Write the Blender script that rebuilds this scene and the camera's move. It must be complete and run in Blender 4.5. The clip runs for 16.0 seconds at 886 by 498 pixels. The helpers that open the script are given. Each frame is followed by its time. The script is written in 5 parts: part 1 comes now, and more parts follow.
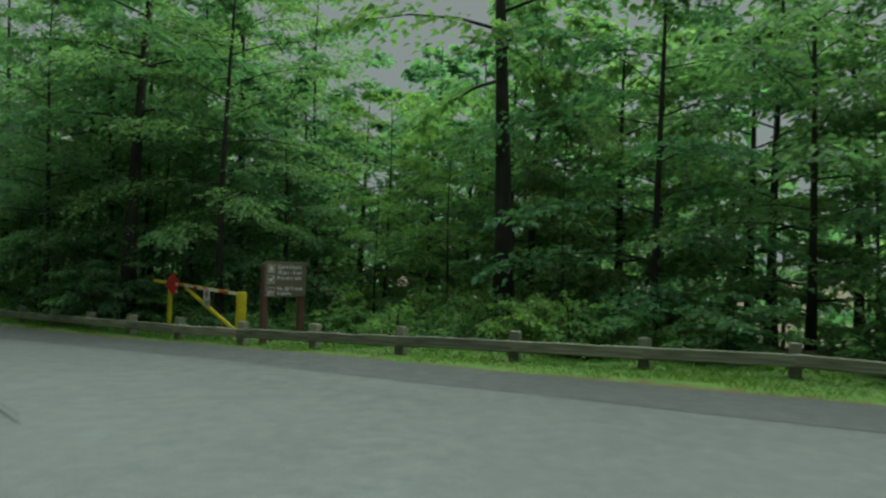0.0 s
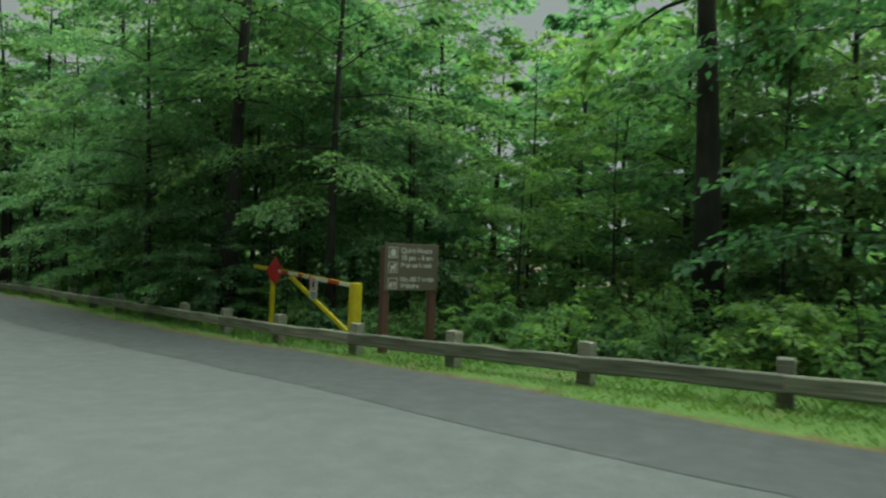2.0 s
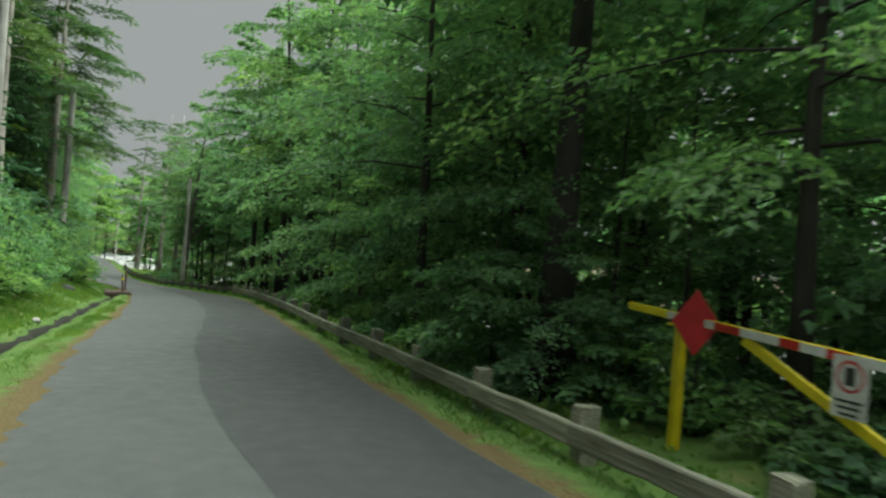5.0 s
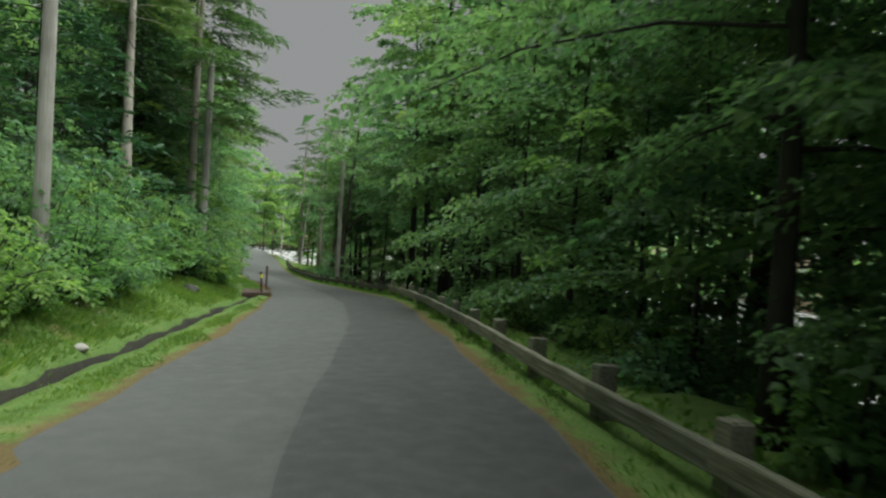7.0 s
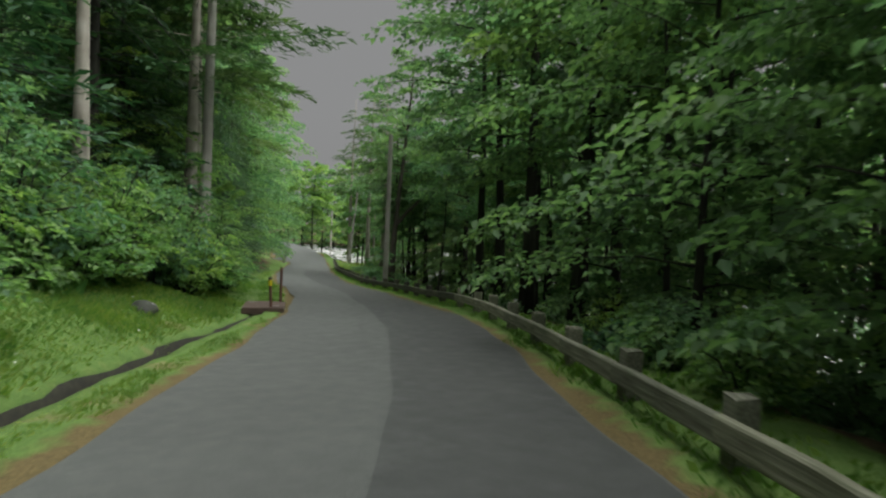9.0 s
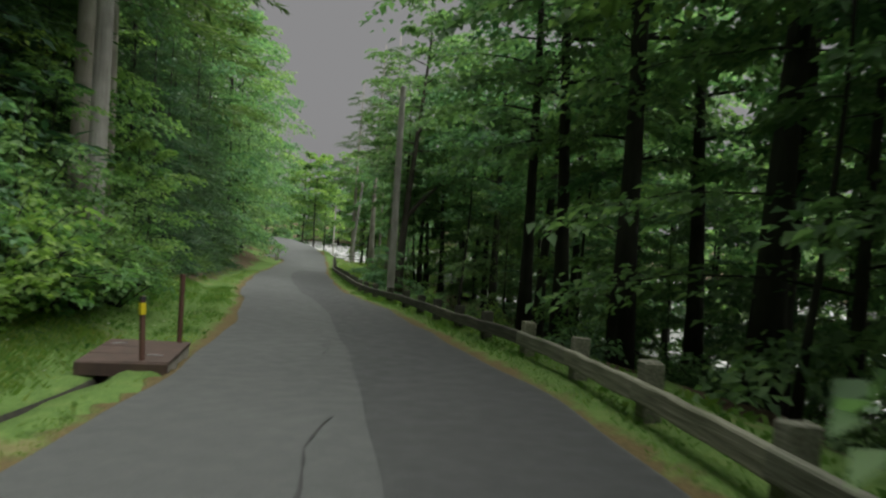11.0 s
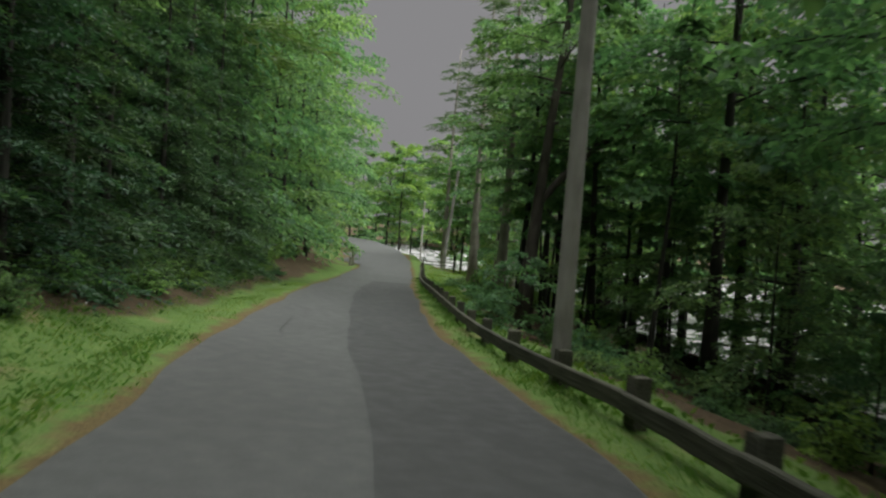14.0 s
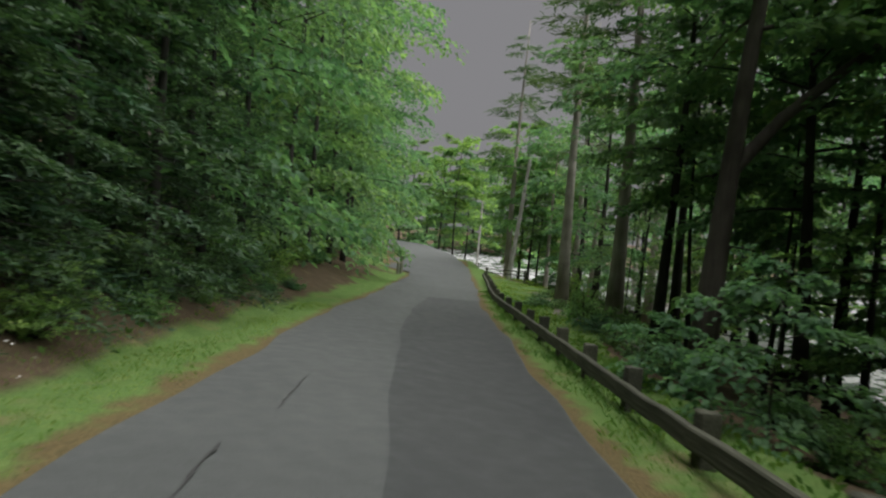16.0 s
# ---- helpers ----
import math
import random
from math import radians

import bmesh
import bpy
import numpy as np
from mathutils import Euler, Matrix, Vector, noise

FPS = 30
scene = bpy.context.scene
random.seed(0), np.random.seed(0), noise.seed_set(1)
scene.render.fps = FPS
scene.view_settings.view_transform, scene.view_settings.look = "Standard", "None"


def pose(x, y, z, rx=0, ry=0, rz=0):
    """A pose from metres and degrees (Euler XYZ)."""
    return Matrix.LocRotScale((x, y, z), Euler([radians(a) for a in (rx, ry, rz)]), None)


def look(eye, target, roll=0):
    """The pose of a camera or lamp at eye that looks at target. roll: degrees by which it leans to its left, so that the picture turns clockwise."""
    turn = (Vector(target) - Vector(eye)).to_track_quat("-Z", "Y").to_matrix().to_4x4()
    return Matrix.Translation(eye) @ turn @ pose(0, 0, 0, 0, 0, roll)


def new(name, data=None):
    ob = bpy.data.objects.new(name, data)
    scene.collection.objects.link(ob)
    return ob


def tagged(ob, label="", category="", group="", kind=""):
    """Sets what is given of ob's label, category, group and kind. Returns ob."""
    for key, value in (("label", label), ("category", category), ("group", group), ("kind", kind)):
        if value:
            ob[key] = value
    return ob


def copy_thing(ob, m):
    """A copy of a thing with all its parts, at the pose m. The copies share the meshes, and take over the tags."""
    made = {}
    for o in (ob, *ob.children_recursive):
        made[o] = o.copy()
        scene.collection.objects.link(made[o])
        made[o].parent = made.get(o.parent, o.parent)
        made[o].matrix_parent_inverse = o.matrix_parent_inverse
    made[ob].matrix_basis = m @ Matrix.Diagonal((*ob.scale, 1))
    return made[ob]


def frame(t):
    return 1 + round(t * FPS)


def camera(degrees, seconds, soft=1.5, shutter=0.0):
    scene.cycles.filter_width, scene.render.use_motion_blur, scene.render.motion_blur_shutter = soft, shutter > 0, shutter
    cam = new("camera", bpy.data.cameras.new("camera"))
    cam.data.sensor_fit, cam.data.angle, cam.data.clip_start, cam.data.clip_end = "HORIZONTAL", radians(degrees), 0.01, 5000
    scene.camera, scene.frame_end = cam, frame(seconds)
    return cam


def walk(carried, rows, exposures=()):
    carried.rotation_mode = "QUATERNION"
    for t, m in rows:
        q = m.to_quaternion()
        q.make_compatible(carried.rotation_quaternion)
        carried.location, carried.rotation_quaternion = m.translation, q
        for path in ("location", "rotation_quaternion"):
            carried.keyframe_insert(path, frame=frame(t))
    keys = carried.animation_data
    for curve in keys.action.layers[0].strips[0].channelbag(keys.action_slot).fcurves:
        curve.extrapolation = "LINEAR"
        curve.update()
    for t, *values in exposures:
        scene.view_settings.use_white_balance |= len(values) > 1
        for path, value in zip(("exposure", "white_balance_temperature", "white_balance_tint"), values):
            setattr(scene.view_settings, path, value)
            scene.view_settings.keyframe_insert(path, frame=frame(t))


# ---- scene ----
cam = camera(65.1, 16.0, 2.3, 0.4)
METRES, EYE, TILT, LEAN, TURN = 68.0, 1.6, 0.0, 0.0, 0.0
ROWS = [
    (0.0, 0.0, 0.0, 0.0, -0.05, 1.49, -1.79),
    (0.5, -0.0029, 0.0167, 0.0002, 2.22, 1.22, -1.72),
    (1.0, -0.0067, 0.0334, -0.0003, 4.44, 1.03, -1.7),
    (1.5, -0.0114, 0.0505, -0.0006, 6.84, 0.41, -1.63),
    (2.0, -0.0174, 0.068, -0.0008, 9.55, -0.06, -2.1),
    (2.5, -0.0253, 0.0866, -0.0012, 12.49, -0.49, -2.75),
    (3.0, -0.0353, 0.1057, -0.0016, 15.53, -0.59, -3.9),
    (3.5, -0.0467, 0.126, -0.0016, 18.88, 0.01, -4.37),
    (4.0, -0.0605, 0.1463, -0.0021, 22.63, 0.56, -4.44),
    (4.5, -0.0765, 0.1676, -0.0022, 26.71, 0.45, -4.57),
    (5.0, -0.0946, 0.189, -0.0033, 30.84, 0.27, -4.32),
    (7.5, -0.2069, 0.2947, -0.0098, 45.42, -1.46, -3.04),
    (8.0, -0.2326, 0.3163, -0.0112, 46.49, -1.59, -2.63),
    (8.5, -0.2593, 0.3381, -0.0127, 47.3, -1.64, -2.38),
    (9.0, -0.2867, 0.3601, -0.0142, 48.05, -1.69, -2.43),
    (11.5, -0.4338, 0.4725, -0.0216, 48.98, -1.67, -4.13),
    (12.0, -0.4646, 0.4942, -0.0231, 49.66, -1.7, -4.18),
    (12.5, -0.4962, 0.5149, -0.0247, 50.69, -1.75, -4.37),
    (13.0, -0.5278, 0.5344, -0.0264, 52.46, -1.87, -4.5),
    (13.5, -0.561, 0.5532, -0.0281, 54.23, -1.86, -4.26),
    (14.0, -0.5949, 0.5718, -0.0298, 55.95, -1.76, -4.41),
    (14.5, -0.6286, 0.5893, -0.0316, 57.34, -1.69, -4.6),
    (15.0, -0.6628, 0.6066, -0.0333, 58.67, -1.69, -4.76),
    (15.5, -0.6977, 0.6238, -0.035, 59.89, -1.61, -4.71),
    (16.0, -0.731, 0.6411, -0.0367, 59.99, -1.62, -4.84),
]
walk(cam, [(t, pose(0, 0, EYE, TILT, LEAN, TURN) @ pose(METRES * x, METRES * y, METRES * z, 90 + pitch, roll, yaw)) for t, x, y, z, yaw, pitch, roll in ROWS],
     [(0, -0.16, 6050, -13), (2, 0.2, 6120, -11), (5, 0.36, 6280, -3), (7.5, 0.0, 6420, 4), (9, -0.12, 6460, 6), (12, -0.2, 6480, 9), (14, -0.24, 6450, 10), (16, -0.34, 6380, 11)])

# ---------------------------------------------------------------- light
world = bpy.data.worlds.new("overcast_sky")
scene.world = world
world.use_nodes = True
wn, wl = world.node_tree.nodes, world.node_tree.links
wn.clear()
sky = wn.new("ShaderNodeTexSky")
sky.sky_type = "NISHITA"
sky.sun_disc = False
sky.sun_elevation, sky.sun_rotation = radians(61.4), radians(34.7)
sky.air_density, sky.dust_density, sky.ozone_density = 1.0, 4.0, 1.0
SKY_STRENGTH = 0.065
hsv = wn.new("ShaderNodeHueSaturation")
hsv.inputs["Saturation"].default_value = 0.10
cloud = wn.new("ShaderNodeMix")
cloud.data_type = "RGBA"
cloud.inputs["Factor"].default_value = 0.85
cloud.inputs["B"].default_value = (4.55, 4.45, 4.55, 1)
bg = wn.new("ShaderNodeBackground")
bg.inputs["Strength"].default_value = SKY_STRENGTH
wo = wn.new("ShaderNodeOutputWorld")
wl.new(sky.outputs[0], hsv.inputs["Color"])
wl.new(hsv.outputs[0], cloud.inputs["A"])
wl.new(cloud.outputs["Result"], bg.inputs["Color"])
wl.new(bg.outputs[0], wo.inputs["Surface"])
sun = new("sun", bpy.data.lights.new("sun", "SUN"))
sun.data.energy, sun.data.angle, sun.data.color = 10.6, radians(100), (1.0, 0.985, 0.95)
sun.matrix_world = look((0, 0, 58), (-18, -26, 0))


# ---------------------------------------------------------------- materials
def mat(name, rough=0.8, metal=0.0, spec=0.3):
    m = bpy.data.materials.new(name)
    m.use_nodes = True
    b = m.node_tree.nodes["Principled BSDF"]
    b.inputs["Roughness"].default_value = rough
    b.inputs["Metallic"].default_value = metal
    b.inputs["Specular IOR Level"].default_value = spec
    return m, m.node_tree.nodes, m.node_tree.links, b


def noise_tex(n, l, scale, detail=5.0, coords="Object", stretch=None):
    tc = n.new("ShaderNodeTexCoord")
    t = n.new("ShaderNodeTexNoise")
    t.inputs["Scale"].default_value, t.inputs["Detail"].default_value = scale, detail
    if stretch:
        mp = n.new("ShaderNodeMapping")
        mp.inputs["Scale"].default_value = stretch
        l.new(tc.outputs[coords], mp.inputs["Vector"])
        l.new(mp.outputs[0], t.inputs["Vector"])
    else:
        l.new(tc.outputs[coords], t.inputs["Vector"])
    return t.outputs["Fac"]


def ramp(n, l, fac, *stops):
    r = n.new("ShaderNodeValToRGB")
    e = r.color_ramp.elements
    while len(e) < len(stops):
        e.new(0.5)
    for k, (p, c) in enumerate(stops):
        e[k].position, e[k].color = p, (*c, 1)
    l.new(fac, r.inputs["Fac"])
    return r.outputs["Color"]


def mix(n, l, fac, a, b, kind="MIX"):
    m = n.new("ShaderNodeMix")
    m.data_type, m.blend_type = "RGBA", kind
    for value, key in ((fac, "Factor"), (a, "A"), (b, "B")):
        if hasattr(value, "links"):
            l.new(value, m.inputs[key])
        elif key == "Factor":
            m.inputs[key].default_value = value
        else:
            m.inputs[key].default_value = (*value, 1)
    return m.outputs["Result"]


def maths(n, l, op, a, b=0.0):
    m = n.new("ShaderNodeMath")
    m.operation = op
    for k, v in enumerate((a, b)):
        if hasattr(v, "links"):
            l.new(v, m.inputs[k])
        else:
            m.inputs[k].default_value = v
    return m.outputs[0]


def bump(n, l, b, height, strength, dist):
    k = n.new("ShaderNodeBump")
    k.inputs["Strength"].default_value, k.inputs["Distance"].default_value = strength, dist
    l.new(height, k.inputs["Height"])
    l.new(k.outputs[0], b.inputs["Normal"])


def asphalt(name, dark, light, stain):
    m, n, l, b = mat(name, 0.85, spec=0.35)
    grain = noise_tex(n, l, 90, 3)
    blot = noise_tex(n, l, 0.35, 6)
    mid = noise_tex(n, l, 4, 5)
    c = ramp(n, l, blot, (0.3, dark), (0.7, light))
    c = mix(n, l, maths(n, l, "MULTIPLY", mid, 0.16), c, stain)
    c = mix(n, l, 0.35, c, ramp(n, l, grain, (0.35, tuple(v * 0.45 for v in dark)), (0.65, tuple(v * 1.5 for v in light))))
    l.new(c, b.inputs["Base Color"])
    l.new(ramp(n, l, mid, (0.3, (0.7,) * 3), (0.7, (0.92,) * 3)), b.inputs["Roughness"])
    bump(n, l, b, grain, 0.5, 0.006)
    return m


def plain(name, color, rough=0.6, metal=0.0, wear=None, scale=6.0, amount=0.35, stretch=None, bumpy=0.15):
    m, n, l, b = mat(name, rough, metal, 0.4)
    f = noise_tex(n, l, scale, 6, stretch=stretch)
    fine = noise_tex(n, l, scale * 7, 4, stretch=stretch)
    worn = wear or tuple(v * 0.6 for v in color)
    c = ramp(n, l, f, (0.5 - amount / 2, worn), (0.5 + amount / 2, color))
    c = mix(n, l, 0.18, c, ramp(n, l, fine, (0.3, tuple(v * 0.5 for v in color)), (0.7, tuple(min(1, v * 1.3) for v in color))))
    l.new(c, b.inputs["Base Color"])
    bump(n, l, b, fine, bumpy, 0.01)
    return m


def leafy(name, dark, mid, light, through_color, gloss=0.6, share=0.45):
    m, n, l, b = mat(name, gloss, spec=0.22)
    geo = n.new("ShaderNodeNewGeometry")
    info = n.new("ShaderNodeObjectInfo")
    c = ramp(n, l, geo.outputs["Random Per Island"], (0.0, dark), (0.55, mid), (1.0, light))
    tint = ramp(n, l, info.outputs["Random"], (0.0, (0.72, 0.85, 0.9)), (0.5, (1, 1, 1)), (1.0, (1.18, 1.08, 0.84)))
    c = mix(n, l, 1.0, c, tint, "MULTIPLY")
    patch = noise_tex(n, l, 0.55, 2)
    c = mix(n, l, 1.0, c, ramp(n, l, patch, (0.3, (0.75, 0.82, 0.85)), (0.7, (1.2, 1.15, 0.95))), "MULTIPLY")
    l.new(c, b.inputs["Base Color"])
    tr = n.new("ShaderNodeBsdfTranslucent")
    l.new(mix(n, l, 1.0, c, through_color, "MULTIPLY"), tr.inputs["Color"])
    ms = n.new("ShaderNodeMixShader")
    ms.inputs[0].default_value = share
    l.new(b.outputs[0], ms.inputs[1])
    l.new(tr.outputs[0], ms.inputs[2])
    l.new(ms.outputs[0], n["Material Output"].inputs["Surface"])
    return m


M_OLD = asphalt("old_asphalt", (0.054, 0.058, 0.056), (0.074, 0.079, 0.076), (0.064, 0.068, 0.066))
M_NEW = asphalt("new_asphalt", (0.034, 0.037, 0.037), (0.047, 0.050, 0.049), (0.041, 0.044, 0.043))
M_CRACK = plain("crack_filler", (0.035, 0.035, 0.035), 0.7)
M_LEAF = leafy("maple_leaf", (0.071, 0.130, 0.072), (0.108, 0.190, 0.103), (0.167, 0.270, 0.145), (1.4, 1.6, 0.95), 0.6, 0.5)
M_BEECH = leafy("beech_leaf", (0.060, 0.110, 0.065), (0.093, 0.160, 0.093), (0.147, 0.228, 0.132), (1.4, 1.6, 0.95), 0.6, 0.5)
M_BRIGHT = leafy("young_leaf", (0.088, 0.164, 0.066), (0.134, 0.234, 0.092), (0.196, 0.308, 0.128), (1.4, 1.5, 0.8), 0.6, 0.5)
M_NEEDLE = leafy("needle", (0.027, 0.060, 0.034), (0.042, 0.090, 0.048), (0.072, 0.132, 0.066), (1.3, 1.5, 0.85), 0.6, 0.3)
M_HEMLOCK = leafy("hemlock_needle", (0.026, 0.054, 0.032), (0.040, 0.080, 0.045), (0.070, 0.122, 0.064), (1.3, 1.5, 0.85), 0.6, 0.35)
M_PINE = leafy("pine_needle", (0.045, 0.082, 0.040), (0.070, 0.118, 0.055), (0.105, 0.160, 0.075), (1.3, 1.5, 0.85), 0.6, 0.35)
M_GRASS = leafy("grass_blade", (0.095, 0.182, 0.050), (0.135, 0.236, 0.066), (0.235, 0.275, 0.115), (1.4, 1.5, 0.7), 0.7, 0.55)
M_FERN = leafy("herb_leaf", (0.075, 0.16, 0.045), (0.12, 0.22, 0.06), (0.17, 0.27, 0.08), (1.3, 1.5, 0.6), 0.55, 0.3)
M_SHRUB = leafy("shrub_leaf", (0.084, 0.152, 0.064), (0.127, 0.222, 0.090), (0.188, 0.295, 0.122), (1.4, 1.6, 0.9), 0.65, 0.5)
M_FLOWER = plain("wild_flower", (0.75, 0.75, 0.7), 0.7)


def bark_mat(name, a, b_, c_):
    m, n, l, b = mat(name, 0.95, spec=0.15)
    f = noise_tex(n, l, 9, 7, stretch=(1, 1, 0.16))
    g = noise_tex(n, l, 1.3, 4)
    c = ramp(n, l, f, (0.3, a), (0.6, b_), (0.8, c_))
    c = mix(n, l, 0.5, c, ramp(n, l, g, (0.35, tuple(v * 0.55 for v in b_)), (0.7, c_)))
    l.new(c, b.inputs["Base Color"])
    bump(n, l, b, f, 0.9, 0.03)
    return m


M_BARK = bark_mat("dark_bark", (0.017, 0.017, 0.014), (0.034, 0.034, 0.028), (0.064, 0.063, 0.054))
M_GREY_BARK = bark_mat("grey_brown_bark", (0.034, 0.030, 0.025), (0.074, 0.066, 0.056), (0.12, 0.11, 0.095))
M_PALE = bark_mat("pale_bark", (0.16, 0.145, 0.12), (0.30, 0.275, 0.235), (0.42, 0.40, 0.36))
M_POLE = bark_mat("weathered_pole_wood", (0.20, 0.19, 0.17), (0.31, 0.30, 0.275), (0.40, 0.39, 0.365))


def timber_mat(name, tone):
    m, n, l, b = mat(name, 0.9, spec=0.2)
    f = noise_tex(n, l, 6, 6, stretch=(0.25, 5, 5))
    g = noise_tex(n, l, 1.6, 4)
    info = n.new("ShaderNodeObjectInfo")
    c = ramp(n, l, f, (0.3, (0.105, 0.108, 0.085)), (0.55, (0.225, 0.23, 0.185)), (0.8, (0.34, 0.345, 0.29)))
    c = mix(n, l, maths(n, l, "MULTIPLY", g, 0.5), c, (0.12, 0.135, 0.085))
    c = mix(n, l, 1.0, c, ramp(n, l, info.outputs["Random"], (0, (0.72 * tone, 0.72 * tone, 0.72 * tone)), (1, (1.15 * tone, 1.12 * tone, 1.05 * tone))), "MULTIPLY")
    l.new(c, b.inputs["Base Color"])
    bump(n, l, b, f, 0.6, 0.012)
    return m


M_TIMBER = timber_mat("weathered_timber", 0.92)
# same timber at less than half the tone, for far rail and pipe barrier
M_TIMBER_DARK = timber_mat("darker_timber", 0.38)
M_YELLOW = plain("yellow_enamel", (0.56, 0.46, 0.012), 0.42, wear=(0.42, 0.34, 0.016), scale=4, amount=0.3)
M_RED = plain("red_reflective", (0.42, 0.012, 0.016), 0.4, scale=3)
M_WHITE = plain("white_reflective", (0.56, 0.56, 0.55), 0.45, wear=(0.40, 0.40, 0.38), scale=5)
M_BLACK = plain("black_print", (0.03, 0.03, 0.03), 0.5)
M_BROWN = plain("brown_sign_paint", (0.112, 0.098, 0.066), 0.6, wear=(0.098, 0.084, 0.058), scale=3)
M_STAIN = plain("red_brown_stain", (0.11, 0.050, 0.036), 0.75, wear=(0.065, 0.032, 0.025), scale=5, stretch=(4, 4, 0.4))
M_RUST = plain("rusty_steel", (0.075, 0.048, 0.038), 0.9, wear=(0.045, 0.032, 0.026), scale=5)
M_CONCRETE = plain("weathered_concrete", (0.40, 0.385, 0.35), 0.9, wear=(0.22, 0.215, 0.19), scale=3, amount=0.4, bumpy=0.4)
# near-black silt: the shade down in ditch and drain is put into the colour
M_DARK = plain("shaded_silt", (0.024, 0.024, 0.013), 0.9, wear=(0.010, 0.010, 0.007), scale=9, amount=0.2)
M_ROCK = plain("mossy_rock", (0.045, 0.045, 0.042), 0.95, wear=(0.03, 0.04, 0.022), scale=2.5, amount=0.4, bumpy=0.6)
M_STEEL = plain("galvanised_steel", (0.42, 0.43, 0.44), 0.45, 0.7)
M_CABLE = plain("cable_sheath", (0.03, 0.03, 0.03), 0.6)
M_GRAVEL = plain("pale_gravel", (0.16, 0.145, 0.115), 0.95, wear=(0.10, 0.095, 0.065), scale=12, bumpy=0.6)


def ground_mat():
    m, n, l, b = mat("ground_cover", 0.97, spec=0.1)
    at = n.new("ShaderNodeAttribute")
    at.attribute_name = "lat"
    fl = n.new("ShaderNodeAttribute")
    fl.attribute_name = "woods"
    big, mid, fine = noise_tex(n, l, 0.5, 5), noise_tex(n, l, 3.0, 6), noise_tex(n, l, 28, 5)
    grass = ramp(n, l, mid, (0.28, (0.052, 0.110, 0.030)), (0.55, (0.086, 0.160, 0.043)), (0.8, (0.145, 0.190, 0.064)))
    grass = mix(n, l, 0.4, grass, ramp(n, l, fine, (0.3, (0.058, 0.105, 0.027)), (0.7, (0.18, 0.245, 0.070))))
    duff = ramp(n, l, mid, (0.3, (0.045, 0.034, 0.022)), (0.6, (0.085, 0.062, 0.038)), (0.8, (0.13, 0.10, 0.065)))
    duff = mix(n, l, 0.4, duff, ramp(n, l, fine, (0.3, (0.03, 0.024, 0.016)), (0.7, (0.15, 0.115, 0.07))))
    straw = ramp(n, l, fine, (0.3, (0.072, 0.052, 0.028)), (0.7, (0.165, 0.115, 0.058)))
    wob = maths(n, l, "ADD", at.outputs["Fac"], maths(n, l, "MULTIPLY", maths(n, l, "SUBTRACT", mid, 0.5), 0.7))
    near = ramp(n, l, wob, (0.14, (0.9, 0.9, 0.9)), (0.36, (0, 0, 0)))
    w = maths(n, l, "ADD", fl.outputs["Fac"], maths(n, l, "MULTIPLY", maths(n, l, "SUBTRACT", big, 0.5), 0.9))
    c = mix(n, l, ramp(n, l, w, (0.4, (0, 0, 0)), (0.6, (1, 1, 1))), grass, duff)
    bare = ramp(n, l, noise_tex(n, l, 0.9, 4), (0.60, (0, 0, 0)), (0.72, (0.8,) * 3))
    c = mix(n, l, bare, c, (0.19, 0.165, 0.08))
    c = mix(n, l, near, c, straw)
    l.new(c, b.inputs["Base Color"])
    bump(n, l, b, fine, 0.8, 0.05)
    return m


M_GROUND = ground_mat()


def water_mat():
    """Shallow river: dark glossy pools between pale broken water."""
    m, n, l, b = mat("river_water", 0.08, spec=0.6)
    broken = ramp(n, l, noise_tex(n, l, 0.55, 7), (0.44, (0, 0, 0)), (0.54, (1, 1, 1)))
    l.new(mix(n, l, broken, (0.035, 0.045, 0.04), (0.36, 0.36, 0.355)), b.inputs["Base Color"])
    l.new(ramp(n, l, broken, (0.0, (0.08,) * 3), (1.0, (0.6,) * 3)), b.inputs["Roughness"])
    bump(n, l, b, noise_tex(n, l, 3.0, 4), 0.3, 0.05)
    return m


M_WATER = water_mat()


# ---------------------------------------------------------------- mesh helpers
def smooth(me):
    me.polygons.foreach_set("use_smooth", [True] * len(me.polygons))


def mesh_object(name, bm, material, parent=None, label="", smoothed=False):
    me = bpy.data.meshes.new(name)
    bm.to_mesh(me)
    bm.free()
    if smoothed:
        smooth(me)
    me.materials.append(material)
    ob = new(name, me)
    if parent:
        ob.parent = parent
    return tagged(ob, label)


def part(name, bm, material, parent, label="", smoothed=False):
    return mesh_object(name, bm, material, parent, label, smoothed)


def array_object(name, verts, faces, material, parent=None, label="", smoothed=False):
    """faces: an array of equal-sided polygons."""
    me = bpy.data.meshes.new(name)
    faces = np.asarray(faces, dtype=np.int32)
    k = faces.shape[1]
    me.vertices.add(len(verts))
    me.vertices.foreach_set("co", np.asarray(verts, dtype=np.float32).ravel())
    me.loops.add(faces.size)
    me.loops.foreach_set("vertex_index", faces.ravel())
    me.polygons.add(len(faces))
    me.polygons.foreach_set("loop_start", np.arange(0, faces.size, k, dtype=np.int32))
    me.update(calc_edges=True)
    me.validate()
    if smoothed:
        smooth(me)
    me.materials.append(material)
    ob = new(name, me)
    if parent:
        ob.parent = parent
    return tagged(ob, label)


def box(bm, size, at=(0, 0, 0), turn=None, bevel=0.0):
    m = Matrix.Translation(at) @ (turn or Matrix()) @ Matrix.Diagonal((*size, 1))
    made = bmesh.ops.create_cube(bm, size=1.0, matrix=m)["verts"]
    if bevel:
        edges = list({e for v in made for e in v.link_edges})
        bmesh.ops.bevel(bm, geom=edges, offset=bevel, segments=2, affect="EDGES", profile=0.5)
    return bm


